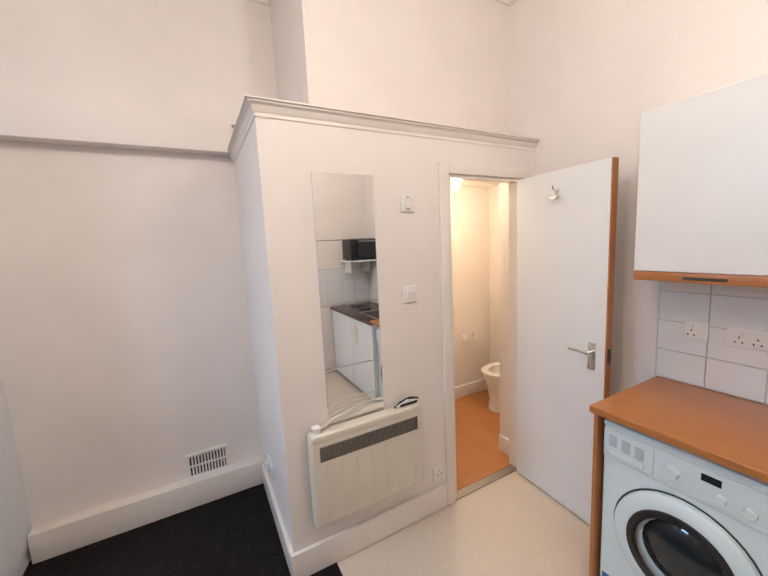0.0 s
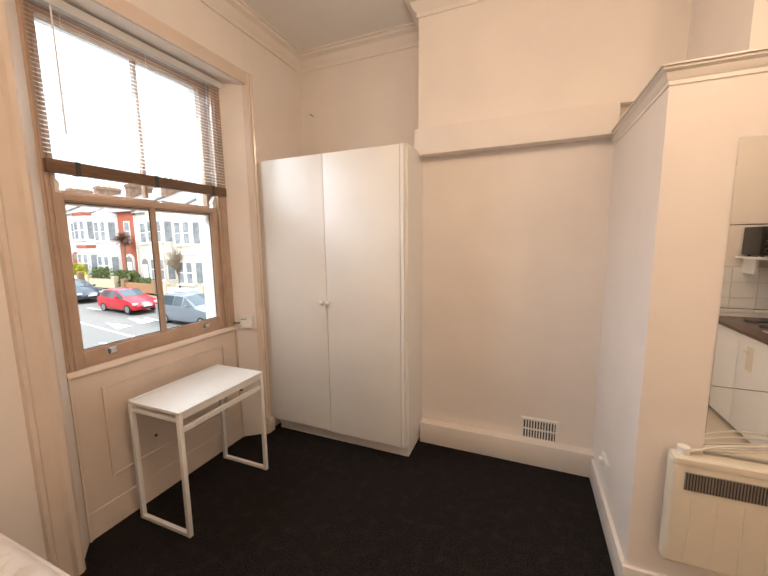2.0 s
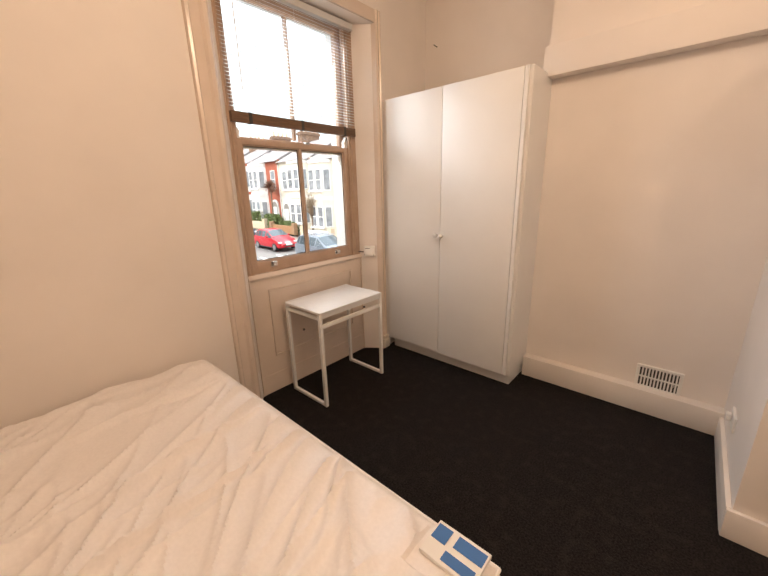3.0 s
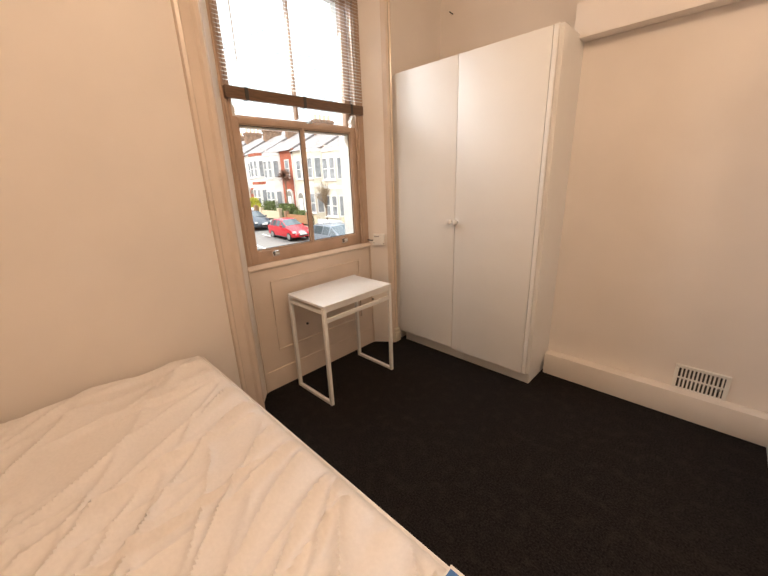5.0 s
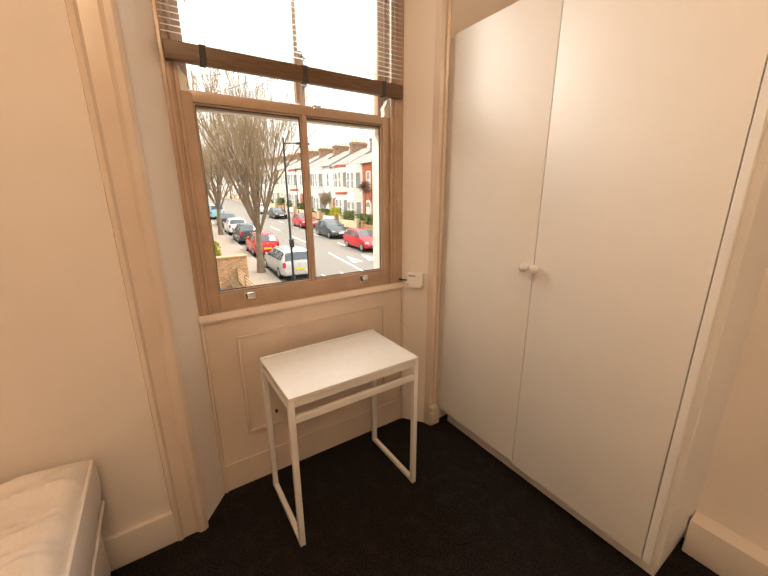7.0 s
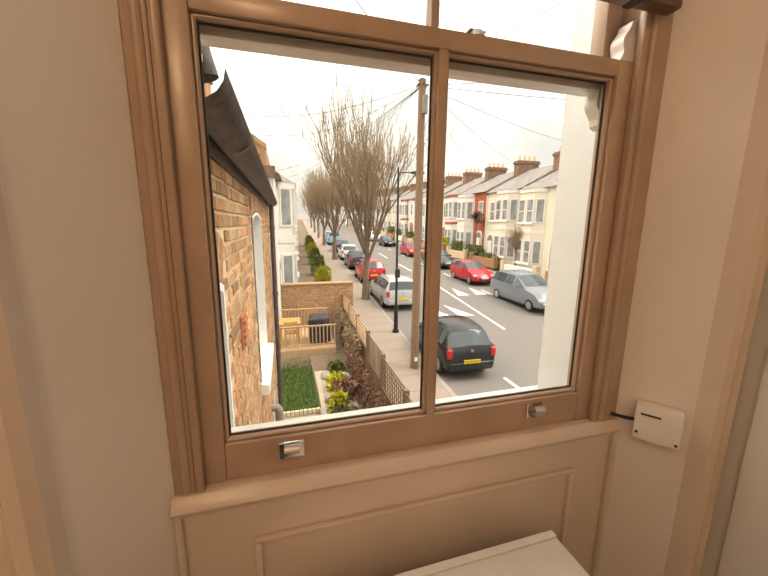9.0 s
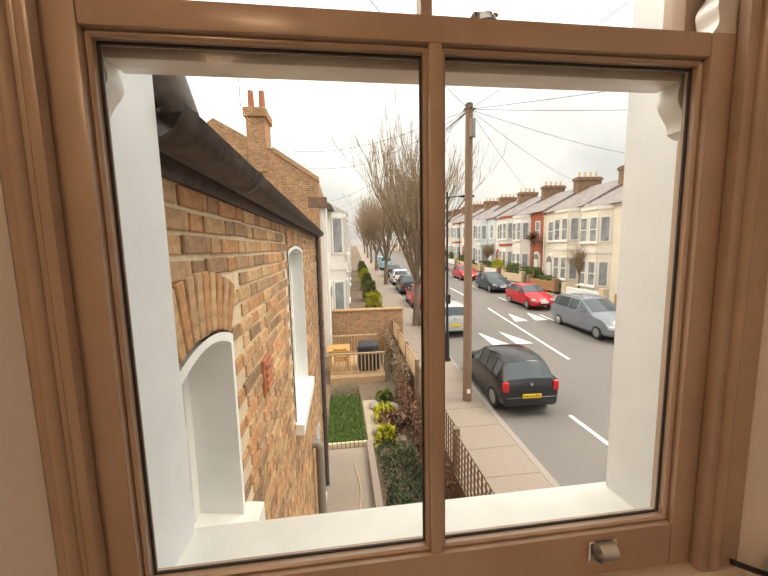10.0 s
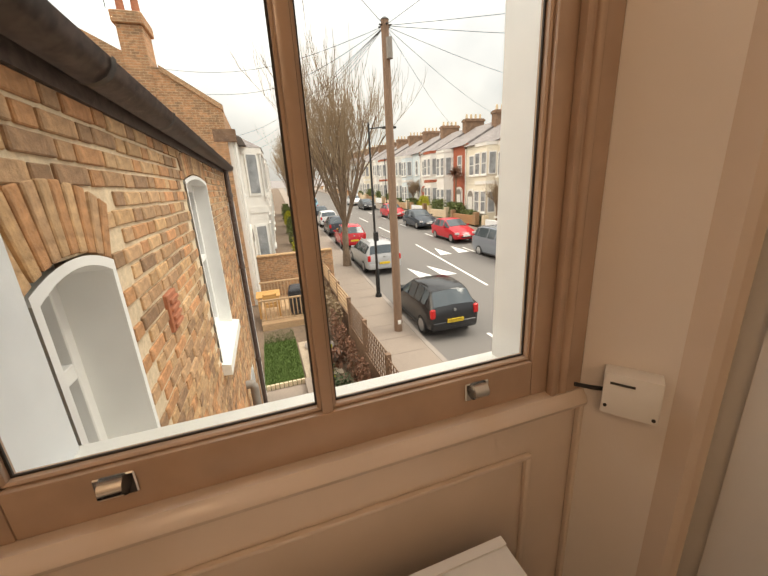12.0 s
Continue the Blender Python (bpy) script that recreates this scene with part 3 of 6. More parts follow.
def wrinkle(x, y):
    w = 0.0
    for k in range(20):
        a = 0.45 + 0.35 * math.sin(k * 2.1)
        c = -1.05 + 0.115 * k + 0.06 * math.sin(2.6 * y + k) + 0.02 * noise.noise(Vector((x * 3, y * 3, k)))
        d = (x * math.cos(a) + y * math.sin(a) - c) / (0.017 + 0.006 * math.sin(k * 3.3))
        if abs(d) < 3:
            w += 0.03 * math.exp(-d * d) * max(0, math.sin(3.4 * (x * math.sin(a) - y * math.cos(a)) + k * 1.9)) ** 0.7
    w += 0.024 * noise.noise(Vector((x * 2.2, y * 2.2, 0.3)))
    for k, (a, f, g, amp) in enumerate(((0.5, 5.0, 1.1, 0.026), (0.2, 8.0, 1.8, 0.016), (0.85, 7.0, 1.6, 0.016))):
        u, v = x * math.cos(a) + y * math.sin(a), y * math.cos(a) - x * math.sin(a)
        w += amp * (1 - abs(noise.noise(Vector((u * f + 0.4 * math.sin(v * 3), v * g, 3.7 * k))))) ** 9
    return w


mat_t = thing("mattress", "bare white quilted mattress with wrinkled cover", "mattress", (1.2, -1.2, 0.35))
bm = B()
rows = []
NX, NY = 230, 160
for i in range(NX + 1):
    row = []
    x = -0.955 + 1.91 * i / NX
    for j in range(NY + 1):
        y = -0.675 + 1.35 * j / NY
        e = min(0.955 - abs(x), 0.675 - abs(y))
        drop = 0.04 * (1 - min(1, e / 0.05)) ** 2
        calm = 0.15 if x > 0.76 and y > 0.5 else 1.0
        row.append((x, y, 0.245 + wrinkle(x, y) * calm * min(1, e / 0.08) - drop))
    rows.append(row)
vs = grid_mesh(bm, rows)
rim = [vs[i][0] for i in range(NX + 1)] + [vs[NX][j] for j in range(1, NY + 1)] + [vs[i][NY] for i in range(NX - 1, -1, -1)] + [vs[0][j] for j in range(NY - 1, 0, -1)]
last = rim
for z, o in ((0.17, 0.008), (0.10, 0.008), (0.03, 0.0), (0.0, -0.02)):
    ring = []
    for v in rim:
        s = o + 0.004 * noise.noise(Vector((v.co.x * 7, v.co.y * 7, z * 9)))
        ring.append(bm.verts.new((v.co.x + s * (1 if v.co.x > 0.95 else -1 if v.co.x < -0.95 else 0), v.co.y + s * (1 if v.co.y > 0.67 else -1 if v.co.y < -0.67 else 0), z)))
    for i in range(len(rim)):
        k = (i + 1) % len(rim)
        bm.faces.new((last[i], ring[i], ring[k], last[k]))
    last = ring
bm.faces.new(last)
bmesh.ops.recalc_face_normals(bm, faces=bm.faces[:])
part("cover", bm, SHEET, mat_t)
bm = B()
for z in (0.205, 0.012):
    tube(bm, [(-0.957, -0.678, z), (0.957, -0.678, z), (0.957, 0.678, z), (-0.957, 0.678, z), (-0.957, -0.678, z)], 0.006, 6)
part("piping", bm, SHEET, mat_t)
lab = part("label", box(B(), 0.78, 0.55, 0.250, 0.94, 0.66, 0.262, 0.0), PLASTIC, mat_t, "white sewn label with blue print")
for x0, y0, x1, y1 in ((0.785, 0.60, 0.83, 0.65), (0.84, 0.56, 0.93, 0.59), (0.85, 0.61, 0.935, 0.65)):
    part("print", box(B(), x0, y0, 0.2622, x1, y1, 0.2635), BLUE, lab)

# ---- bathroom front: mirror, heater, switches ----
mir = thing("mirror", "tall wall mirror made of four square mirror tiles", "mirror", (2.966, BY, 0.735))
for k in range(4):
    part("mirror_tile", box(B(), 0.0, -0.006, 0.3215 * k, 0.320, -0.0015, 0.3215 * k + 0.3185, 0.0008), MIRROR, mir)

part("backing", box(B(), 0.002, -0.0015, 0.002, 0.318, -0.0002, 1.281), GREYGRILLE, mir, "grey gap between the tiles")

ht = thing("panel_heater", "cream electric panel heater with a dark top grille", "heater", (2.84, BY, 0.285))
bm = B()
box(bm, 0.0, -0.085, 0.0, 0.645, -0.022, 0.475, 0.022, 4)
part("case", bm, CREAM, ht)
part("top_cap", box(B(), 0.005, -0.088, 0.445, 0.64, -0.018, 0.485, 0.014, 3), CREAM, ht)
part("grille_recess", box(B(), 0.045, -0.0875, 0.345, 0.615, -0.08, 0.425, 0.003), GREYGRILLE, ht)
bm = B()
for k in range(58):
    x = 0.05 + k * 0.0097
    box(bm, x, -0.0905, 0.349, x + 0.003, -0.087, 0.421)
tagged(part("grille_bar", bm, DARKSLOT, ht), kind="stuff")
for k in range(7):
    part("rib", box(B(), 0.07 + k * 0.083, -0.0885, 0.03, 0.078 + k * 0.083, -0.083, 0.32, 0.002), CREAM, ht)
part("bracket", box(B(), 0.1, -0.023, 0.08, 0.54, 0.0, 0.40), CREAM, ht)
part("knob", cyl(B(), (0.045, -0.05, 0.48), (0.045, -0.05, 0.515), 0.022), PLASTIC, ht, "white thermostat knob")
lead = thing("power_lead", "cream power lead draped behind the heater top", "cable", (2.9, BY, 0.77))
bm = B()
for s in range(3):
    tube(bm, [(0.0 + 0.36 * k / 10, -0.035 - 0.012 * s + 0.006 * math.sin(k), 0.012 + 0.03 * s * math.sin(math.pi * k / 10) * 0.7 + 0.07 * (k / 10) ** 1.4) for k in range(11)], 0.0045, 6)
part("lead", bm, CREAM, lead)
bk = thing("folded_cable", "black cable bundle with white tie resting on the heater", "cable", (3.33, BY, 0.775))
bm = B()
tube(bm, [(0.0, -0.05, 0.0), (0.04, -0.05, 0.022), (0.1, -0.045, 0.03), (0.15, -0.05, 0.018), (0.13, -0.06, 0.006), (0.03, -0.06, 0.006)], 0.007, 6)
part("bundle", bm, BLACK, bk)
part("tie", tube(B(), [(0.0, -0.066, 0.01), (0.07, -0.068, 0.034), (0.14, -0.066, 0.02)], 0.004, 6), PLASTIC, bk)


def plate(name, label, x, z, w, h, rockers, at_wall=BY):
    t = thing(name, label, "switch" if "switch" in name else "socket", (x, at_wall, z))
    part("plate", box(B(), 0, -0.011, 0, w, 0, h, 0.003, 2), PLASTIC, t)
    for x0, z0, x1, z1 in rockers:
        part("rocker", box(B(), x0, -0.0155, z0, x1, -0.0105, z1, 0.0015), PLASTIC, t)
    return t


sw = plate("light_switch", "white double pull switch plate on the bathroom wall", 3.446, 1.835, 0.088, 0.09, ((0.025, 0.02, 0.063, 0.07),))
for z in (0.012, 0.075):
    part("slot", box(B(), 0.035, -0.0125, z, 0.052, -0.0108, z + 0.004), DARKSLOT, sw)
sw = plate("fused_switch", "white fused connection plate", 3.44, 1.34, 0.088, 0.088, ((0.028, 0.028, 0.06, 0.06),))
for x in (0.008, 0.076):
    part("screw", cyl(B(), (x, -0.0105, 0.044), (x, -0.0125, 0.044), 0.003), STEEL, sw)
sk = plate("wall_socket", "white single socket low on the bathroom wall", 3.605, 0.20, 0.088, 0.088, ((0.06, 0.06, 0.075, 0.08),))
for x, z in ((0.04, 0.055), (0.025, 0.03), (0.055, 0.03)):
    part("pin_hole", box(B(), x, -0.0122, z, x + 0.007, -0.0108, z + 0.009), DARKSLOT, sk)
side = thing("side_socket", "white double socket on the enclosure's side above the skirting", "socket", (BX, 1.27, 0.28), -90)
part("plate", box(B(), 0, -0.012, 0, 0.147, 0, 0.086, 0.003, 2), PLASTIC, side)
part("plug", box(B(), 0.02, -0.035, 0.02, 0.06, -0.012, 0.06, 0.006, 2), PLASTIC, side)

# ---- vent on the north wall ----
vent = thing("wall_vent", "white hit-and-miss ventilation grille above the skirting", "vent", (2.262, LW, 0.157))
part("backing", box(B(), 0.012, -0.004, 0.012, 0.245, 0, 0.165), DARKSLOT, vent)
bm = B()
box(bm, 0, -0.014, 0, 0.257, 0, 0.02, 0.003)
box(bm, 0, -0.014, 0.156, 0.257, 0, 0.176, 0.003)
box(bm, 0, -0.0138, 0.02, 0.02, 0, 0.156, 0.002)
box(bm, 0.237, -0.0138, 0.02, 0.257, 0, 0.156, 0.002)
box(bm, 0.02, -0.0125, 0.083, 0.237, -0.004, 0.093, 0.001)
part("frame", bm, PLASTIC, vent)
for k in range(11):
    part("slat", box(B(), 0.031 + k * 0.019, -0.012, 0.02, 0.0405 + k * 0.019, -0.004, 0.156, 0.001), PLASTIC, vent)
part("knob", cyl(B(), (0.215, -0.013, 0.075), (0.215, -0.022, 0.075), 0.008), STEEL, vent)

# ---- sensor box and socket by the window ----
sens = thing("junction_box", "white plastic sensor box on the window reveal", "sensor", (0.085, 1.081, 0.965), 36)
part("case", box(B(), -0.0, -0.045, 0.0, 0.10, 0.0, 0.095, 0.004, 2), PLASTIC, sens)
part("slot", box(B(), 0.012, -0.0465, 0.072, 0.055, -0.0445, 0.077), DARKSLOT, sens)
for x, z in ((0.008, 0.02), (0.092, 0.012)):
    part("screw", cyl(B(), (x, -0.044, z), (x, -0.0468, z), 0.0035), DARKSLOT, sens)
cab = thing("black_cable", "short black cable running into the sensor box", "cable", (0.07, 1.05, 1.0))
part("lead", tube(B(), [(-0.005, -0.03, 0.012), (0.01, 0.0, 0.005), (0.03, 0.03, 0.003)], 0.005, 8), BLACK, cab)
ws = thing("telephone_socket", "small cream socket box on the skirting beside the wardrobe", "socket", (0.222, 1.155, 0.02))
part("case", box(B(), 0, 0, 0, 0.035, 0.07, 0.09, 0.004, 2), CREAM, ws)
part("cap", box(B(), 0.0, 0.004, 0.092, 0.03, 0.06, 0.13, 0.004, 2), CREAM, ws)
nail = thing("nail", "bent nail still in the alcove wall", "nail", (0.33, YB, 2.84))
part("shank", tube(B(), [(0, 0, 0), (0, -0.03, 0.0), (-0.012, -0.04, 0.012)], 0.004, 6), BLACK, nail)
hk = thing("rail_hook", "small dark hook at the beam's end", "hook", (1.475, 1.515, 2.285))
part("hook", tube(B(), [(0, 0.0, 0.0), (0, -0.012, 0.006), (0, -0.02, 0.03)], 0.004, 6), STEEL, hk)

# ---- kitchen ----
KF = XE - 0.60
wt = thing("worktop", "orange beech-effect worktop over the washing machine", "worktop", (KF, -0.07, 0.885))
part("slab", box(B(), 0.0, -0.68, 0, 0.595, 0.0, 0.034, 0.008, 3), BEECH, wt)
ep = thing("end_panel", "beech-effect end panel supporting the worktop", "panel", (KF + 0.02, -0.10, 0))
part("board", box(B(), 0, 0, 0, 0.57, 0.018, 0.884, 0.001), BEECH, ep)

wm = thing("washing_machine", "white front-loading washing machine under the worktop", "washing machine", (KF + 0.045, -0.41, 0), -90)
part("body", box(B(), -0.295, 0.0, 0.015, 0.295, 0.53, 0.845, 0.012, 3), WASHER, wm)
part("top", box(B(), -0.297, -0.004, 0.835, 0.297, 0.53, 0.858, 0.008, 2), WASHER, wm)
part("control_panel", box(B(), -0.29, -0.012, 0.70, 0.29, 0.004, 0.83, 0.006, 2), WASHER, wm)
bm = B()
R = 0.19
rows = []
for k in range(49):
    a = 2 * math.pi * k / 48
    rows.append([(r * math.cos(a), y, 0.43 + r * math.sin(a)) for r, y in ((0.235, 0.0), (0.232, -0.018), (0.215, -0.03), (0.175, -0.032), (0.165, -0.02))])
grid_mesh(bm, rows)
bmesh.ops.recalc_face_normals(bm, faces=bm.faces[:])
dr = part("door_ring", bm, WASHER, wm)
bm = B()
rows = []
for k in range(49):
    a = 2 * math.pi * k / 48
    rows.append([(r * math.cos(a), y, 0.43 + r * math.sin(a)) for r, y in ((0.176, -0.03), (0.172, -0.040), (0.15, -0.042), (0.142, -0.03))])
grid_mesh(bm, rows)
part("seal_ring", bm, BLACK, dr, "dark porthole rim")
bm = B()
rows = []
for k in range(49):
    a = 2 * math.pi * k / 48
    rows.append([(r * math.cos(a), y, 0.43 + r * math.sin(a)) for r, y in ((0.234, -0.001), (0.236, -0.0035), (0.240, -0.0035), (0.242, -0.001))])
grid_mesh(bm, rows)
part("door_gap", bm, DARKSLOT, wm, "dark gap round the door")
bm = B()
ball(bm, (0, 0.03, 0.43), 0.15, (1, 0.42, 1), 24)
part("porthole", bm, DARKGLASS, dr, "dark glass porthole")
dw = part("detergent_drawer", box(B(), -0.28, -0.016, 0.712, -0.10, -0.01, 0.822, 0.004, 2), WASHER, wm)
for k in range(3):
    for j in range(6):
        part("print", box(B(), -0.265 + 0.05 * k, -0.0172, 0.805 - 0.009 * j - 0.004 * k, -0.232 + 0.05 * k, -0.0158, 0.809 - 0.009 * j - 0.004 * k), GREYPRINT, dw)
part("drawer_grip", box(B(), -0.27, -0.02, 0.722, -0.13, -0.014, 0.744, 0.006, 2), WASHER, dw)
part("programme_dial", cyl(B(), (-0.04, -0.01, 0.765), (-0.04, -0.034, 0.765), 0.026, 0.022, 24), WASHER, wm)
for x in (0.10, 0.175):
    part("knob", cyl(B(), (x, -0.01, 0.745), (x, -0.028, 0.745), 0.018, 0.015, 20), WASHER, wm)
part("display", box(B(), 0.045, -0.0135, 0.785, 0.10, -0.011, 0.812), DARKGLASS, wm)
part("energy_label", box(B(), -0.28, -0.0025, 0.03, -0.17, -0.0005, 0.12), BLUE, wm, "blue and white energy label")

wc = thing("wall_cabinet", "white wall cabinet with a beech lower handle rail", "cabinet", (XE - 0.28, -0.07, 1.45))
part("body", box(B(), 0.02, -1.0, 0.0, 0.28, 0.0, 0.74, 0.002), WHITE, wc)
for k in range(2):
    d = part("door", box(B(), 0.0, -0.5 * (k + 1) + 0.0015, 0.042, 0.018, -0.5 * k - 0.0015, 0.74, 0.002), WHITE, wc)
    part("handle_rail", box(B(), -0.006, -0.5 * (k + 1) + 0.0015, 0.0, 0.018, -0.5 * k - 0.0015, 0.04, 0.004, 2), BEECH, d, "beech handle rail")
    part("finger_slot", box(B(), -0.0075, -0.5 * k - 0.33, 0.012, -0.005, -0.5 * k - 0.19, 0.024, 0.0006), DARKSLOT, d)

base = thing("base_unit", "white two-door compact kitchen base unit", "cabinet", (KF + 0.02, -0.76, 0))
part("body", box(B(), 0.02, -1.15, 0.1, 0.58, 0.0, 0.86, 0.002), WHITE, base)
part("plinth", box(B(), 0.06, -1.15, 0.0, 0.55, 0.0, 0.1), WHITE, base)
for k in range(2):
    d = part("door", box(B(), 0.0, -0.575 * (k + 1) + 0.002, 0.05, 0.018, -0.575 * k - 0.002, 0.855, 0.003, 2), WHITE, base)
    part("handle", box(B(), -0.012, -0.575 * k - 0.5, 0.72, 0.0, -0.575 * k - 0.42, 0.735, 0.003), PLASTIC, d)
part("notice", box(B(), -0.0015, -0.45, 0.58, -0.0003, -0.36, 0.78), CREAM, base, "yellowed paper notice")
top = thing("steel_sink_top", "brown-tinted steel worktop with sink and electric hob rings", "worktop", (KF, -0.76, 0.862))
BROWNTOP = material("brown_enamel_top", (0.10, 0.06, 0.042), 0.25, 0.3, noise_scale=30, vary=0.15, bump=0.03)
part("slab", box(B(), 0, -1.17, 0, 0.598, -0.002, 0.03, 0.004, 2), BROWNTOP, top)
for y in (-0.75, -0.98):
    part("hob_ring", cyl(B(), (0.3, y, 0.03), (0.3, y, 0.044), 0.085, 0.08, 28), BLACK, top, "black solid hotplate")
bm = B()
for y0, y1, x0, x1 in ((-0.52, -0.08, 0.12, 0.135), (-0.52, -0.08, 0.465, 0.48), (-0.52, -0.505, 0.12, 0.48), (-0.095, -0.08, 0.12, 0.48)):
    box(bm, x0, y0, 0.03, x1, y1, 0.038, 0.003)
part("sink_rim", bm, CHROME, top)
part("sink_bowl", box(B(), 0.14, -0.50, 0.0301, 0.46, -0.10, 0.0315), DARKSLOT, top)
bm = B()
tube(bm, [(0.54, -0.3, 0.03), (0.54, -0.3, 0.2), (0.5, -0.3, 0.24), (0.4, -0.3, 0.22)], 0.011, 10)
part("tap", bm, CHROME, top, "chrome swan-neck tap")
sh = thing("wall_shelf", "white shelf on brackets in the kitchen corner", "shelf", (4.12, YS, 1.455))
part("board", box(B(), 0, 0, 0, 0.398, 0.32, 0.022, 0.002), WHITE, sh)
for x in (0.06, 0.31):
    part("bracket", box(B(), x, 0.0, -0.14, x + 0.02, 0.2, 0.0, 0.002), WHITE, sh)
ov = thing("mini_oven", "black mini oven standing on the kitchen shelf", "oven", (4.155, YS + 0.02, 1.477))
part("body", box(B(), 0, 0, 0.012, 0.35, 0.28, 0.27, 0.006, 2), BLACK, ov)
part("door", box(B(), 0.085, 0.281, 0.03, 0.34, 0.292, 0.25, 0.004), DARKGLASS, ov)
part("handle", cyl(B(), (0.1, 0.305, 0.235), (0.325, 0.305, 0.235), 0.007), STEEL, ov)
for z in (0.06, 0.13, 0.2):
    part("knob", cyl(B(), (0.045, 0.28, z), (0.045, 0.305, z), 0.018), BLACK, ov)
for x in (0.04, 0.31):
    for y in (0.04, 0.24):
        part("foot", cyl(B(), (x, y, 0), (x, y, 0.014), 0.012), BLACK, ov)


def kitchen_socket(y, w):
    t = thing("kitchen_socket", "white double socket on the kitchen tiles", "socket", (XE - 0.009, y, 1.15), -90)
    part("plate", box(B(), 0, -0.012, 0, w, 0, 0.086, 0.003, 2), PLASTIC, t)
    for k in range(2 if w > 0.1 else 1):
        part("rocker", box(B(), w * (0.3 + 0.4 * k) - 0.008, -0.0155, 0.05, w * (0.3 + 0.4 * k) + 0.008, -0.0115, 0.072, 0.001), PLASTIC, t)
        for dx, z in ((0, 0.038), (-0.012, 0.016), (0.012, 0.016)):
            part("pin_hole", box(B(), w * (0.27 + 0.4 * k) + dx, -0.0128, z, w * (0.27 + 0.4 * k) + dx + 0.005, -0.0118, z + 0.008), DARKSLOT, t)


kitchen_socket(-0.18, 0.088)
kitchen_socket(-0.33, 0.147)
kitchen_socket(-0.52, 0.147)

lamp = thing("ceiling_light", "plain unseen pendant lamp holder hanging from the ceiling", "light", (3.47, -0.68, CZ), group="pendant lights")
part("rose", cyl(B(), (0, 0, 0), (0, 0, -0.03), 0.045), PLASTIC, lamp)
part("flex", cyl(B(), (0, 0, -0.03), (0, 0, -0.26), 0.004, n=8), PLASTIC, lamp)
part("holder", cyl(B(), (0, 0, -0.25), (0, 0, -0.285), 0.018), PLASTIC, lamp)
# made-up second pendant, hung over the bulb added in the main room
copy_thing(lamp, pose(2.1, -0.45, CZ))

# ---- bathroom ----
wcz = thing("toilet", "white ceramic toilet with open seat", "toilet", (5.0, 1.42, -0.012), 90)
bm = B()
rows = []
for k in range(33):
    a = 2 * math.pi * k / 32
    rows.append([(rx * math.cos(a), -0.02 + ry * math.sin(a) + o, z) for rx, ry, o, z in ((0.11, 0.14, 0.04, 0.0), (0.10, 0.13, 0.04, 0.12), (0.13, 0.17, 0.02, 0.25), (0.18, 0.235, 0, 0.37), (0.18, 0.235, 0, 0.385), (0.135, 0.18, 0, 0.385), (0.10, 0.13, 0, 0.28), (0.02, 0.03, 0, 0.2))])
grid_mesh(bm, rows)
part("bowl", bm, CERAMIC, wcz)
bm = B()
rows = []
for k in range(33):
    a = 2 * math.pi * k / 32
    rows.append([(rx * math.cos(a), -0.02 + ry * math.sin(a), z) for rx, ry, z in ((0.185, 0.24, 0.388), (0.185, 0.24, 0.40), (0.16, 0.21, 0.408), (0.12, 0.165, 0.40), (0.12, 0.165, 0.388))])
grid_mesh(bm, rows)
part("seat", bm, CERAMIC, wcz)
part("cistern", box(B(), -0.19, -0.33, 0.40, 0.19, -0.2, 0.72, 0.02, 3), CERAMIC, wcz)
holder = thing("paper_holder", "white ceramic toilet paper holder on the bathroom wall", "holder", (4.84, 1.82, 0.62))
bm = B()
box(bm, 0, -0.012, 0, 0.14, 0, 0.1, 0.004, 2)
box(bm, 0, -0.075, 0.0, 0.015, -0.01, 0.07, 0.005, 2)
box(bm, 0.125, -0.075, 0.0, 0.14, -0.01, 0.07, 0.005, 2)
box(bm, 0.0, -0.075, 0.0, 0.14, -0.062, 0.03, 0.005, 2)
part("body", bm, CERAMIC, holder)
bl = thing("bathroom_light", "bare glowing bulb under the bathroom ceiling", "light", (4.35, 1.30, 2.2))
part("holder", cyl(B(), (0, 0, 0), (0, 0, -0.07), 0.02), PLASTIC, bl)
part("bulb", ball(B(), (0, 0, -0.10), 0.03), glow_material("bulb_glow", (1.0, 0.8, 0.5), 12), bl)

# ---- outside: ground, street ----
ASPHALT = material("asphalt", (0.17, 0.153, 0.14), 0.9, noise_scale=60, vary=0.15, bump=0.3, dirt=0.4, dirt_scale=0.5, dirt_colour=(0.12, 0.115, 0.11))
PAVING = material("concrete_paving", (0.27, 0.215, 0.175), 0.9, noise_scale=25, vary=0.12, bump=0.25, dirt=0.5, dirt_scale=0.8, dirt_colour=(0.22, 0.18, 0.15), rand=0.08)
KERB = material("granite_kerb", (0.27, 0.23, 0.20), 0.8, noise_scale=40, vary=0.15, rand=0.1)
PAINTW = material("road_marking_white", (0.75, 0.73, 0.70), 0.7, noise_scale=30, vary=0.08, dirt=0.3, dirt_scale=4)
EARTH = material("bare_earth", (0.16, 0.11, 0.075), 0.95, noise_scale=12, vary=0.3, bump=0.6, dist=0.02)
GRASS = material("lawn", (0.07, 0.115, 0.02), 0.9, noise_scale=50, vary=0.4, bump=0.6, dist=0.01, rand=0.3)
IVY = material("ivy_leaf", (0.06, 0.10, 0.045), 0.7, noise_scale=10, vary=0.3, bump=0, rand=0.4)
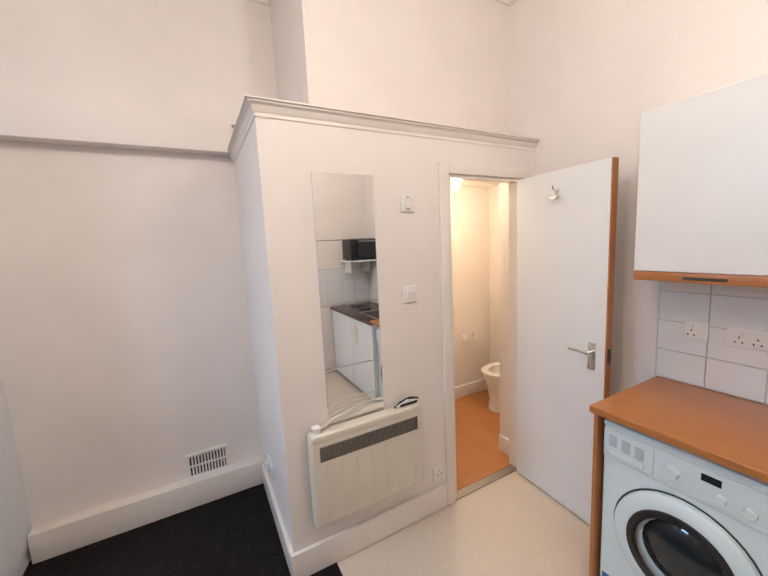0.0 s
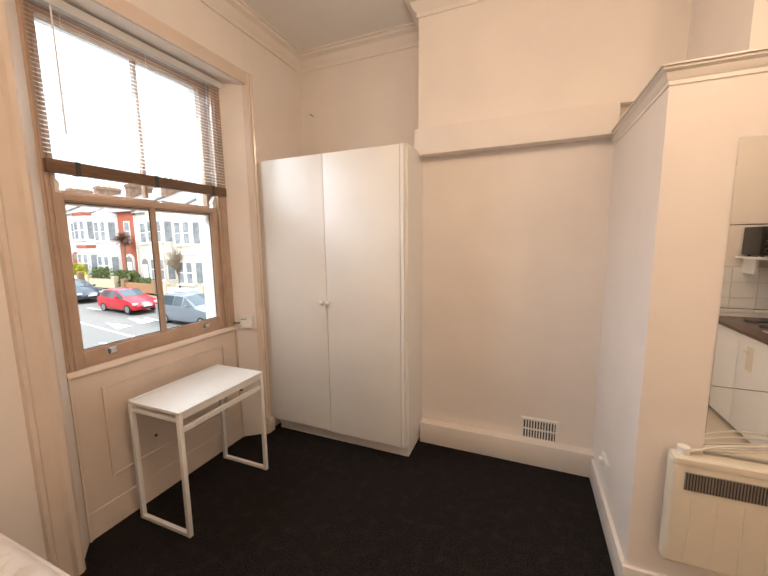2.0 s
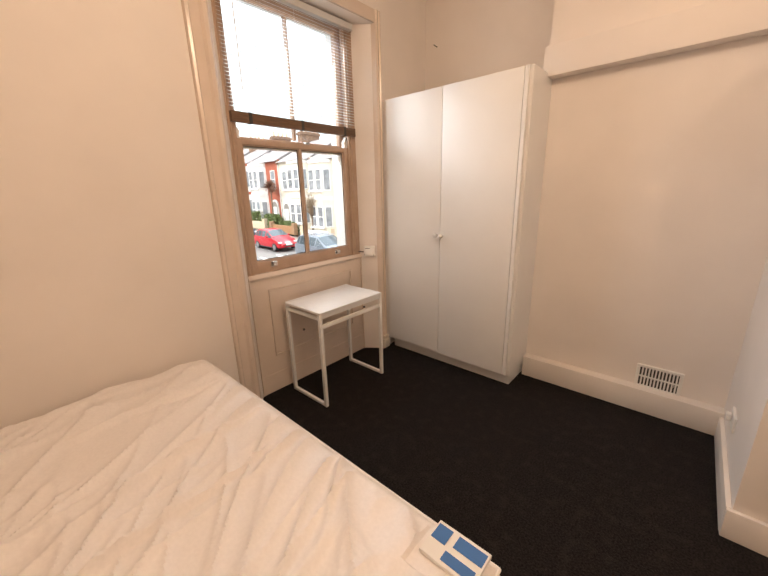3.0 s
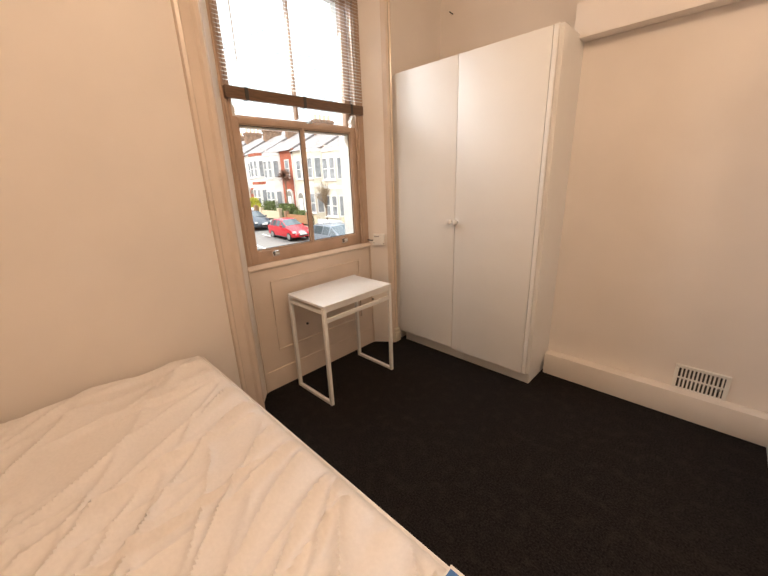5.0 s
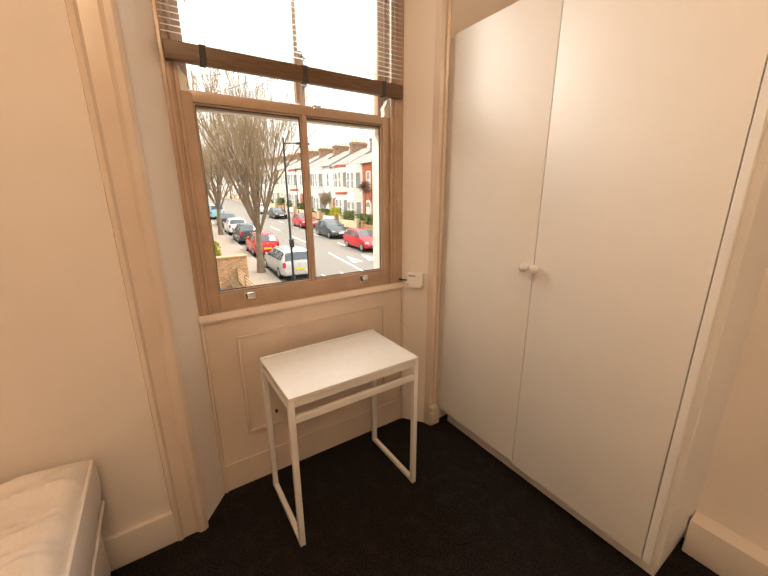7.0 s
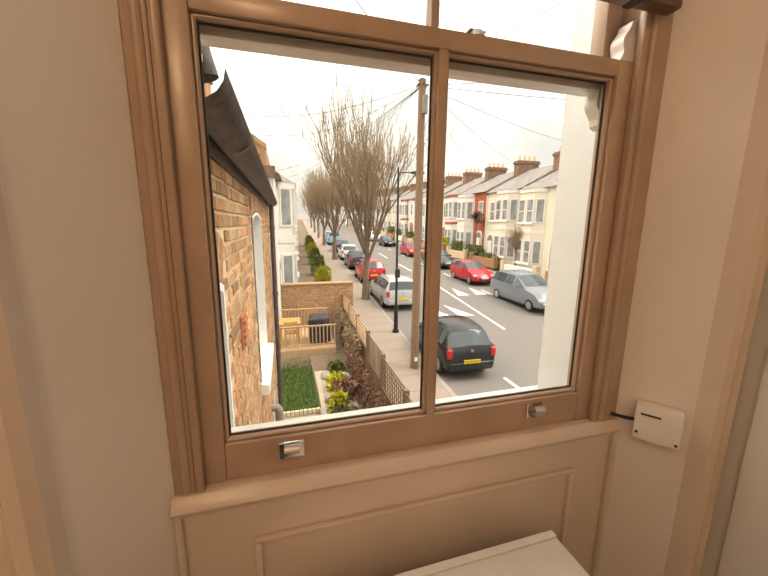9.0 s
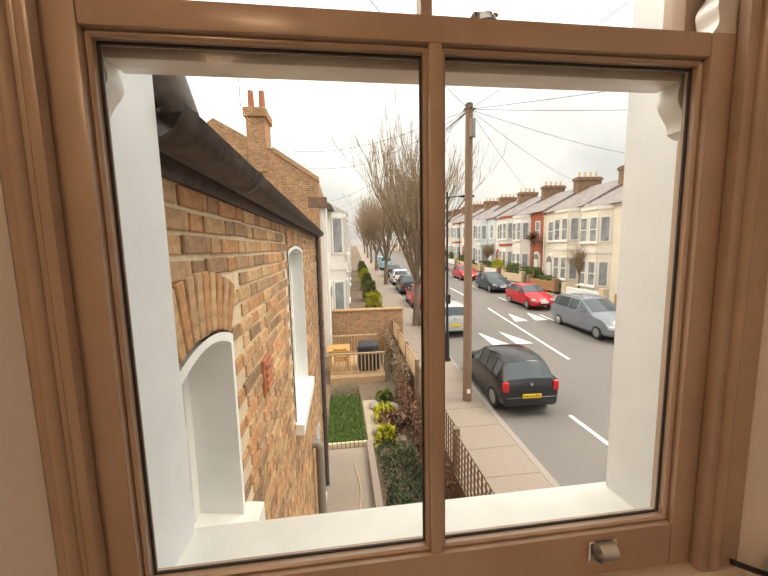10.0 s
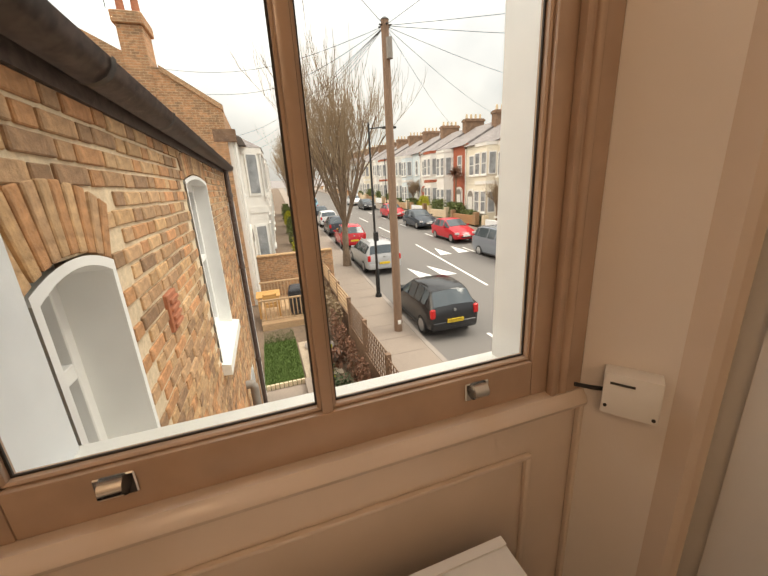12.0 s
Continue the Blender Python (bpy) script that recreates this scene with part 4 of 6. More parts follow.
LEAF = material("hedge_leaf", (0.12, 0.15, 0.04), 0.7, noise_scale=10, vary=0.3, bump=0, rand=0.4)
LEAFY = material("yellow_hedge_leaf", (0.42, 0.40, 0.03), 0.7, noise_scale=10, vary=0.2, bump=0, rand=0.3)
REDLEAF = material("dry_red_shrub", (0.22, 0.11, 0.07), 0.8, noise_scale=10, vary=0.3, bump=0, rand=0.4)
BARK = material("bark", (0.20, 0.14, 0.095), 0.9, noise_scale=14, vary=0.3, bump=0.6, stretch=(1, 1, 0.3))
TWIG = material("twig_bark", (0.34, 0.25, 0.16), 0.9, noise_scale=20, vary=0.25, bump=0)
POLEWOOD = material("weathered_pole", (0.24, 0.15, 0.10), 0.85, noise_scale=10, vary=0.25, bump=0.4, stretch=(6, 6, 0.4))
BLKMETAL = material("black_painted_metal", (0.02, 0.02, 0.02), 0.4, noise_scale=20, vary=0.2, bump=0.1)
GUTTER = material("black_gutter", (0.085, 0.062, 0.055), 0.45, noise_scale=30, vary=0.5, bump=0.3, dirt=0.7, dirt_scale=14, dirt_colour=(0.20, 0.155, 0.135))
MORTAR = material("lime_mortar", (0.66, 0.53, 0.37), 0.95, noise_scale=40, vary=0.15, bump=0.5, dirt=0.3, dirt_scale=4, dirt_colour=(0.42, 0.33, 0.23))
STOCK = ((1.0, 1.0, 1.0), (1.12, 1.15, 1.12), (0.78, 0.76, 0.76), (1.02, 0.86, 0.74), (1.08, 1.08, 1.0), (0.88, 0.85, 0.82), (1.12, 0.92, 0.8), (0.66, 0.64, 0.66))
BRICK = material("london_stock_brick", (0.46, 0.285, 0.16), 0.9, noise_scale=26, vary=0.35, bump=0.8, bump_scale=80, rand=0.14, dirt=0.55, dirt_scale=9, dirt_colour=(0.13, 0.09, 0.065), dist=0.005, hues=STOCK)
CHIMNEY = material("weathered_chimney_brick", (0.25, 0.15, 0.095), 0.9, noise_scale=5, vary=0.3, bump=0.3, dirt=0.6, dirt_scale=1.5, dirt_colour=(0.12, 0.085, 0.065), rand=0.2)
FENCE = material("brown_fence", (0.20, 0.12, 0.075), 0.8, noise_scale=14, vary=0.25, bump=0.3, rand=0.15)
DECK = material("new_timber", (0.50, 0.33, 0.19), 0.7, noise_scale=16, vary=0.15, bump=0.2, rand=0.1)
PINE = material("orange_timber", (0.55, 0.30, 0.10), 0.6, noise_scale=16, vary=0.15, bump=0.1)
SLATE = material("roof_slate", (0.23, 0.20, 0.19), 0.7, noise_scale=3, vary=0.2, bump=0.2, dirt=0.3, dirt_scale=0.6)
TYRE = material("tyre_rubber", (0.02, 0.02, 0.02), 0.8)
RIM = material("alloy_rim", (0.5, 0.5, 0.5), 0.3, 0.9, bump=0)
CARGLASS = material("car_glass", (0.06, 0.075, 0.085), 0.05, vary=0.2, bump=0)
REDLIGHT = material("red_tail_light", (0.55, 0.02, 0.02), 0.15, bump=0)
CLEARLIGHT = material("head_light", (0.7, 0.7, 0.7), 0.1, 0.3, bump=0)
YPLATE = material("yellow_number_plate", (0.75, 0.50, 0.03), 0.4, bump=0)
PANEDARK = material("house_window_glass", (0.27, 0.28, 0.29), 0.08, noise_scale=2, vary=0.4, bump=0)
TERRACOTTA = material("terracotta", (0.40, 0.15, 0.08), 0.8, noise_scale=20, vary=0.15)
COVER = material("black_cover", (0.03, 0.03, 0.035), 0.6, noise_scale=5, vary=0.3, bump=0.5, dist=0.03)
GRAVEL = material("gravel", (0.45, 0.36, 0.27), 0.95, noise_scale=60, vary=0.3, bump=0.8, dist=0.02)


def gz(x):
    return -3.0 + max(0.0, -x - 8.0) * 0.035


def sy(x, v):
    """The street bends away slightly from the room's axis."""
    return v + 0.035 * (-x - 5.0)


def strip(name, v0, v1, dz, mat, label, category, xs=(12, -2, -8, -14, -24, -40, -70, -110, -160), thick=0.0):
    bm = B()
    grid_mesh(bm, [[(x, sy(x, v0), gz(x) + dz - thick), (x, sy(x, v0), gz(x) + dz), (x, sy(x, v1), gz(x) + dz), (x, sy(x, v1), gz(x) + dz - thick)] if thick else
                   [(x, sy(x, v0), gz(x) + dz), (x, sy(x, v1), gz(x) + dz)] for x in xs])
    bmesh.ops.recalc_face_normals(bm, faces=bm.faces[:])
    return setting(name, bm, mat, label, category)


strip("ground", -600, 600, -0.03, EARTH, "earth ground running to the horizon", "ground", (400, -2, -8, -14, -24, -40, -70, -110, -160, -170))
bm = B()
grid_mesh(bm, [[(-170, y, 2.6) for y in (-900, 900)], [(-1500, y, 40) for y in (-900, 900)]])
setting("backdrop", bm, SLATE, "distant grey rise at the end of the street", "distance")
KN, KF2 = 4.25, 13.65
strip("road", KN - 0.1, KF2 + 0.1, 0.0, ASPHALT, "grey asphalt residential street", "road")
strip("pavement_near", 2.28, KN - 0.15, 0.11, PAVING, "concrete slab pavement beside the garden fence", "pavement", thick=0.12)
strip("pavement_far", KF2 + 0.15, 16.3, 0.11, PAVING, "concrete pavement across the street", "pavement", thick=0.12)
for nm, v, s in (("kerb_near", KN, -1), ("kerb_far", KF2, 1)):
    k = strip(nm, v - 0.145, v, 0.115, KERB, "granite kerb stones", "kerb", thick=0.14) if s < 0 else strip(nm, v, v + 0.145, 0.115, KERB, "granite kerb stones", "kerb", thick=0.14)
joint = material("slab_joint", (0.14, 0.11, 0.09), 0.95)
bm = B()
for i in range(40):
    x = -3.5 - i * 0.95
    for v0, v1 in ((2.3, KN - 0.16),):
        box(bm, x - 0.006, sy(x, v0), gz(x) + 0.10, x + 0.006, sy(x, v1), gz(x) + 0.1125)
tagged(part("slab_joint", bm, joint, bpy.data.objects["pavement_near"], smooth=False), kind="stuff")


def marking(name, label, pts):
    bm = B()
    lo = [bm.verts.new((x, y, gz(x) - 0.004)) for x, y in pts]
    hi = [bm.verts.new((x, y, gz(x) + 0.008)) for x, y in pts]
    for i in range(len(pts)):
        j = (i + 1) % len(pts)
        bm.faces.new((lo[i], lo[j], hi[j], hi[i]))
    bm.faces.new(lo[::-1])
    bm.faces.new(hi)
    bmesh.ops.recalc_face_normals(bm, faces=bm.faces[:])
    return tagged(part(name, bm, PAINTW, smooth=False), label, "road marking", "road markings", "structure")


marking("road_line", "white painted centre line, slightly worn", [(-21.0, 9.85), (-11.5, 8.95), (-11.5, 9.07), (-21.0, 9.97)])
marking("road_line", "white painted centre line, slightly worn", [(-7.6, 6.25), (-6.2, 6.22), (-6.2, 6.33), (-7.6, 6.36)])
for vx in (-46, -38, -30):
    marking("road_line", "white painted centre line, slightly worn", [(vx, sy(vx, 9.3)), (vx + 4, sy(vx + 4, 9.3)), (vx + 4, sy(vx + 4, 9.42)), (vx, sy(vx, 9.42))])
for x0, x1, y0 in ((-15.6, -13.6, 6.9), (-15.6, -13.6, 8.0)):
    marking("hump_arrow", "white painted speed hump triangle", [(x0, y0 + 0.1), (x1, y0 + 0.0), (x1, y0 + 0.75)])
for x0, x1, y0 in ((-17.4, -19.3, 9.9), (-17.4, -19.3, 11.1)):
    marking("hump_arrow", "white painted speed hump triangle", [(x0, y0), (x0, y0 + 0.75), (x1, y0 + 0.55)])
for k in range(5):
    marking("bay_line", "white dashed parking bay line", [(-17 - k * 6, sy(-17 - k * 6, 11.6)), (-18.6 - k * 6, sy(-18.6 - k * 6, 11.6)), (-18.6 - k * 6, sy(-18.6 - k * 6, 11.7)), (-17 - k * 6, sy(-17 - k * 6, 11.7))])

# ---- cars ----


def car(label, paint, x, v, heading, L=3.9, W=1.65, H=1.46, estate=0, back_plate=True, plate_text=""):
    """A parked car; local +x is its nose, origin under its middle."""
    t = thing("car", label, "car", (x, v, gz(x)), heading, group="parked cars")
    m = bpy.data.materials.get(paint[0]) or material(paint[0], paint[1], 0.18, 0.0, noise_scale=3, vary=0.04, bump=0)
    hw, h = W / 2, H
    belt = h * 0.64
    r = L / 3.6
    roof_end = 0.55 if not estate else 0.3
    st = [(0.0, hw * 0.86, 0.32, 0.62, 0.66, hw * 0.80), (0.05, hw * 0.96, 0.24, belt, belt + 0.02, hw * 0.84), (roof_end * r * 0.75, hw, 0.20, belt + 0.02, h - 0.10, hw * 0.72),
          (roof_end * r + 0.2, hw, 0.19, belt + 0.01, h - 0.02, hw * 0.72), (1.25 * r, hw, 0.19, belt, h, hw * 0.74), (1.80 * r, hw, 0.19, belt - 0.01, h - 0.03, hw * 0.73),
          (2.62 * r, hw, 0.19, belt - 0.04, belt + 0.06, hw * 0.84), (3.2 * r, hw * 0.97, 0.2, belt - 0.18, belt - 0.08, hw * 0.78), (3.5 * r, hw * 0.88, 0.24, 0.55, 0.62, hw * 0.7), (3.6 * r, hw * 0.74, 0.30, 0.48, 0.52, hw * 0.62)]
    rings = []
    for u, w, zl, zb, zt, wt_ in st:
        half = [(0, zl), (w * 0.85, zl), (w * 0.97, zl + 0.08), (w, (zl + zb) * 0.5), (w * 0.985, zb), (wt_ + 0.01, zt - 0.05), (wt_ - 0.07, zt - 0.005), (0, zt + 0.02)]
        rings.append([(u - L / 2, y, z) for y, z in half] + [(u - L / 2, -y, z) for y, z in half[-2:0:-1]])
    bm, glass = B(), B()
    k = len(rings[0])
    vs = [[bm.verts.new(p) for p in ring] for ring in rings]
    bm.faces.new(vs[0][::-1])
    bm.faces.new(vs[-1])

    def pane_of(q, inset=0.12, out=0.008):
        c = sum((Vector(p) for p in q), Vector()) / len(q)
        n = (Vector(q[1]) - Vector(q[0])).cross(Vector(q[2]) - Vector(q[0])).normalized()
        if n.dot(c - Vector((0, 0, 0.8))) < 0:
            n = -n
        glass.faces.new([glass.verts.new(Vector(p).lerp(c, inset) + n * out) for p in q])

    for i in range(len(st) - 1):
        for j in range(k):
            a, b = j, (j + 1) % k
            bm.faces.new((vs[i][a], vs[i + 1][a], vs[i + 1][b], vs[i][b]))
            if j in (4, k - 5) and 2 <= i <= 5:
                pane_of((rings[i][a], rings[i + 1][a], rings[i + 1][b], rings[i][b]), 0.1)
    for lo, hi in ((1, 2), (6, 5)):
        a0, a1 = Vector(rings[lo][7]), Vector(rings[hi][7])
        nrm = (a1 - a0).cross(Vector((0, 1, 0))).normalized()
        nrm = nrm if nrm.z > 0 else -nrm
        sheet = []
        for f in (0.05, 0.93):
            line = [Vector(rings[lo][q]).lerp(Vector(rings[hi][q]), f) + nrm * 0.014 for q in (5, 6, 7, 8, 9)]
            line[0], line[4] = line[0].lerp(line[1], 0.35), line[4].lerp(line[3], 0.35)
            sheet.append(line)
        grid_mesh(glass, sheet)
    bmesh.ops.recalc_face_normals(bm, faces=bm.faces[:])
    body = part("body", bm, m, t)
    part("glazing", glass, CARGLASS, t, "dark car glass")
    part("sill_trim", box(B(), -L * 0.28, -hw - 0.006, 0.19, L * 0.24, hw + 0.006, 0.27, 0.01), BLACK, t)
    part("bumper", box(B(), -L / 2 - 0.03, -hw * 0.86, 0.28, -L / 2 + 0.12, hw * 0.86, 0.52, 0.04, 3), m, t)
    for ux in (-L / 2 + 0.66 * r, -L / 2 + 2.95 * r):
        for s in (-1, 1):
            wh = part("wheel", cyl(B(), (ux, s * (hw - 0.19), 0.29), (ux, s * (hw + 0.005), 0.29), 0.29, n=24), TYRE, t)
            bm = B()
            cyl(bm, (ux, s * (hw - 0.02), 0.29), (ux, s * (hw + 0.012), 0.29), 0.20, n=20)
            part("rim", bm, RIM, wh)
    for s in (-1, 1):
        part("tail_light", box(B(), -L / 2 - 0.012, s * hw * 0.86 - 0.075, 0.66, -L / 2 + 0.12, s * hw * 0.86 + 0.075, 0.93, 0.035, 3), REDLIGHT, t, "red tail light")
        part("head_light", box(B(), L / 2 - 0.26, s * hw * 0.76 - 0.14, 0.56, L / 2 - 0.03, s * hw * 0.76 + 0.1, 0.70, 0.03, 2), CLEARLIGHT, t, "clear head light")
        part("door_mirror", box(B(), L * 0.10, s * (hw + 0.09) - 0.07, belt, L * 0.10 + 0.1, s * (hw + 0.09) + 0.07, belt + 0.13, 0.02, 2), m, t)
    part("grille", box(B(), L / 2 - 0.05, -0.4, 0.34, L / 2 + 0.01, 0.4, 0.44, 0.01), BLACK, t)
    part("front_plate", box(B(), L / 2 + 0.005, -0.26, 0.42, L / 2 + 0.02, 0.26, 0.53, 0.003), PLASTIC, t)
    pl = part("rear_plate", box(B(), -L / 2 - 0.05, -0.26, 0.50, -L / 2 - 0.028, 0.26, 0.61, 0.003), YPLATE, t, "yellow number plate")
    if plate_text:
        cu = bpy.data.curves.new("plate_text", "FONT")
        cu.body, cu.size, cu.align_x, cu.align_y, cu.extrude = plate_text, 0.105, "CENTER", "CENTER", 0.001
        tmp = bpy.data.objects.new("plate_text", cu)
        scene.collection.objects.link(tmp)
        me = bpy.data.meshes.new_from_object(tmp.evaluated_get(bpy.context.evaluated_depsgraph_get()))
        bpy.data.objects.remove(tmp)
        me.materials.clear()
        me.materials.append(BLACK)
        tx = new("plate_text", me)
        tx.parent = pl
        tx.matrix_basis = pose(-L / 2 - 0.0515, 0, 0.555, 90, 0, -90)
    if estate:
        for s in (-1, 1):
            part("roof_rail", box(B(), -L * 0.38, s * hw * 0.64 - 0.015, h + 0.005, L * 0.02, s * hw * 0.64 + 0.015, h + 0.045, 0.008), RIM, t)
    part("badge", cyl(B(), (-L / 2 - 0.012, 0, 0.86), (-L / 2 + 0.05, 0, 0.86), 0.04, n=12), RIM, t)
    return t


SD = 178.0
BLACKP, SILVER, REDP = ("black_car_paint", (0.018, 0.018, 0.02)), ("silver_car_paint", (0.42, 0.42, 0.42)), ("red_car_paint", (0.52, 0.02, 0.03))
NAVY, LTBLUE, WHITEP, GREYP = ("dark_grey_car_paint", (0.045, 0.055, 0.07)), ("light_blue_car_paint", (0.25, 0.5, 0.62)), ("white_car_paint", (0.75, 0.75, 0.75)), ("blue_grey_car_paint", (0.20, 0.22, 0.25))
car("small black hatchback parked at the kerb", BLACKP, -9.45, 5.3, SD, 3.5, 1.60, 1.47, plate_text="NU14 ZFL")
car("silver estate car with roof rails parked at the kerb", SILVER, -17.2, sy(-17.2, 5.25), SD, 4.5, 1.76, 1.48, 1)
car("red hatchback parked beside a street tree", REDP, -23.3, sy(-23.3, 5.2), SD, 3.7, 1.65, 1.5)
car("dark grey hatchback parked at the kerb", NAVY, -29.0, sy(-29, 5.2), SD, 4.0, 1.7, 1.5)
car("white hatchback parked at the kerb", WHITEP, -34.5, sy(-34.5, 5.2), SD, 4.0, 1.7, 1.45)
car("dark blue saloon parked at the kerb", NAVY, -40.5, sy(-40.5, 5.2), SD, 4.3, 1.7, 1.45)
car("light blue van-like car parked far along the kerb", LTBLUE, -50, sy(-50, 5.2), SD, 4.2, 1.75, 1.8, 1)
car("light blue hatchback far along the kerb", LTBLUE, -56, sy(-56, 5.2), SD, 4.0, 1.7, 1.5)
car("blue-grey tall off-roader parked across the street", GREYP, -15.0, 12.75, SD - 180, 4.6, 1.85, 1.66, 1)
car("red hatchback parked across the street", REDP, -21.4, 13.0, SD - 180, 3.9, 1.65, 1.46)
car("dark grey hatchback parked across the street", NAVY, -28.2, sy(-28.2, 12.7), SD - 180, 4.3, 1.75, 1.5)
car("dark red hatchback parked across the street", REDP, -36.0, sy(-36, 12.7), SD - 180, 4.0, 1.7, 1.5)
car("black saloon parked far across the street", BLACKP, -47, sy(-47, 12.6), SD - 180, 4.3, 1.7, 1.4)
car("white hatchback parked far across the street", WHITEP, -55, sy(-55, 12.6), SD - 180, 4.0, 1.7, 1.5)

# ---- pole, lamp, wires ----
PX, PY = -8.7, 3.84
pole = thing("telegraph_pole", "weathered wooden telegraph pole on the pavement", "pole", (PX, PY, gz(PX) + 0.11))
PT = 8.15
part("shaft", cyl(B(), (0, 0, 0), (0, 0, PT), 0.125, 0.095, 18), POLEWOOD, pole)
part("junction_box", cyl(B(), (0.11, 0.05, PT - 0.85), (0.11, 0.05, PT - 0.4), 0.08, n=14), GREYGRILLE, pole, "grey cable junction box")
part("cap", cyl(B(), (0, 0, PT), (0, 0, PT + 0.05), 0.11, 0.06), BLKMETAL, pole)
part("tag", box(B(), 0.12, -0.05, 0.25, 0.13, 0.05, 0.38), PLASTIC, pole, "small white number tag")
for a in range(6):
    part("insulator", cyl(B(), (0.1 * math.cos(a), 0.1 * math.sin(a), PT - 0.12), (0.17 * math.cos(a), 0.17 * math.sin(a), PT - 0.12), 0.02, n=8), BLKMETAL, pole)
top_z = gz(PX) + 0.11 + PT - 0.12
ends = [(-13.2, -0.8, 4.6), (-13.5, -2.4, 5.4), (-20, -0.6, 4.2), (-27, -0.6, 4.4), (-33, 0.2, 4.8), (0.5, -3.0, 6.0), (-2.0, 18, 6.5), (-14, 18.4, 5.4), (-22, 18.6, 5.4), (-30, 19, 5.7), (-5, 18.2, 5.5), (-44, 2.0, 6.0), (-52, 4.0, 6.5), (3, 8, 7.5)]
for ex, ey, ez in ends:
    w = thing("overhead_wire", "thin black overhead telephone wire", "wire", (PX, PY, top_z), group="overhead wires")
    pts = []
    for k in range(13):
        f = k / 12
        pts.append(((ex - PX) * f, (ey - PY) * f, (ez - top_z) * f - 0.5 * math.sin(math.pi * f)))
    part("strand", tube(B(), pts, 0.006, 5), BLKMETAL, w)


def street_lamp(x, v, h):
    t = thing("street_lamp", "slim black street lamp column", "street lamp", (x, v, gz(x) + 0.11), group="street lamps")
    part("base", cyl(B(), (0, 0, 0), (0, 0, 1.1), 0.085, 0.08, 14), BLKMETAL, t)
    part("foot", cyl(B(), (0, 0, 0), (0, 0, 0.12), 0.14, 0.12, 14), BLKMETAL, t)
    part("column", cyl(B(), (0, 0, 1.1), (0, 0, h), 0.05, 0.035, 12), BLKMETAL, t)
    part("arm", tube(B(), [(0, 0, h - 0.2), (0.0, 0.4, h - 0.16), (0.0, 0.75, h - 0.16)], 0.022, 8), BLKMETAL, t)
    part("lantern", box(B(), -0.1, 0.5, h - 0.2, 0.1, 1.0, h - 0.12, 0.03, 2), BLKMETAL, t)
    part("bracket", box(B(), -0.06, -0.06, 2.2, 0.06, 0.12, 2.55, 0.02), BLKMETAL, t)


street_lamp(-11.9, 4.25, 6.3)
street_lamp(-42.0, sy(-42, 14.0), 6.3)

# ---- bare street trees ----


def bare_tree(seed, height, spread):
    rnd = random.Random(seed)
    trunk, limbs, twigs = B(), B(), []
    cyl(trunk, (0, 0, -0.02), (0.03, 0, 1.0), 0.24, 0.17, 12)
    cyl(trunk, (0.03, 0, 0.98), (0.0, 0.05, 2.3), 0.17, 0.15, 12)

    def grow(p, d, length, rad, level):
        q = p + d * length
        if level < 2:
            cyl(limbs, p, q, rad, rad * 0.66, 6)
        else:
            twigs.append((p, q, rad))
        if level >= 4:
            return
        for _ in range((5, 5, 4, 3)[level]):
            side = Vector((rnd.uniform(-1, 1), rnd.uniform(-1, 1), rnd.uniform(-0.3, 0.4))) * (0.75, 0.8, 0.7, 0.45)[level] * spread
            nd = (d * 0.7 + side + Vector((0, 0, (0.3, 0.35, 0.5, 0.8)[level]))).normalized()
            f = rnd.uniform(0.3, 1.0)
            grow(p.lerp(q, f), nd, length * rnd.uniform(0.5, 0.82), rad * 0.52, level + 1)

    for k in range(9):
        a = k * 0.7 + rnd.uniform(-0.3, 0.3)
        tilt = rnd.uniform(0.25, 0.75) * spread
        d = Vector((tilt * math.cos(a), tilt * math.sin(a), 1.0)).normalized()
        grow(Vector((0.0, 0.05, 1.8 + 0.06 * k)), d, height * rnd.uniform(0.25, 0.33), 0.075, 0)
    vs, fs = [], []
    for p, q, rad in twigs:
        d = (q - p).normalized()
        a = d.orthogonal().normalized()
        b = d.cross(a)
        n0 = len(vs)
        for c, r in ((p, max(rad, 0.007)), (q, 0.004)):
            for k in range(3):
                th = 2.094 * k
                vs.append(tuple(c + (a * math.cos(th) + b * math.sin(th)) * r))
        for k in range(3):
            fs.append((n0 + k, n0 + (k + 1) % 3, n0 + 3 + (k + 1) % 3, n0 + 3 + k))
    me = bpy.data.meshes.new("twigs")
    me.from_pydata(vs, [], fs)
    me.materials.append(TWIG)
    return trunk, limbs, me


def street_tree(x, v, seed, height=7.0, spread=1.0):
    t = thing("street_tree", "bare pollarded street tree with upright winter twigs", "tree", (x, v, gz(x) + 0.11), group="street trees")
    trunk, limbs, me = bare_tree(seed, height, spread)
    part("trunk", trunk, BARK, t)
    part("limbs", limbs, BARK, t)
    c = new("crown", me)
    c.parent = t
    tagged(c, kind="stuff")
    return t


t0 = street_tree(-17.3, 4.25, 3, 11.6, 0.66)
t1 = street_tree(-33.0, sy(-33, 3.7), 8, 11.0, 0.72)
for k, x in enumerate((-47, -60, -74, -92)):
    copy_thing((t0, t1)[k % 2], pose(x, sy(x, 3.7), gz(x) + 0.11, 0, 0, 70 * k + 40))
for k, x in enumerate((-78, -100)):
    copy_thing((t1, t0)[k % 2], pose(x, sy(x, 14.3), gz(x) + 0.11, 0, 0, 50 * k + 10))

# ---- terraced houses ----


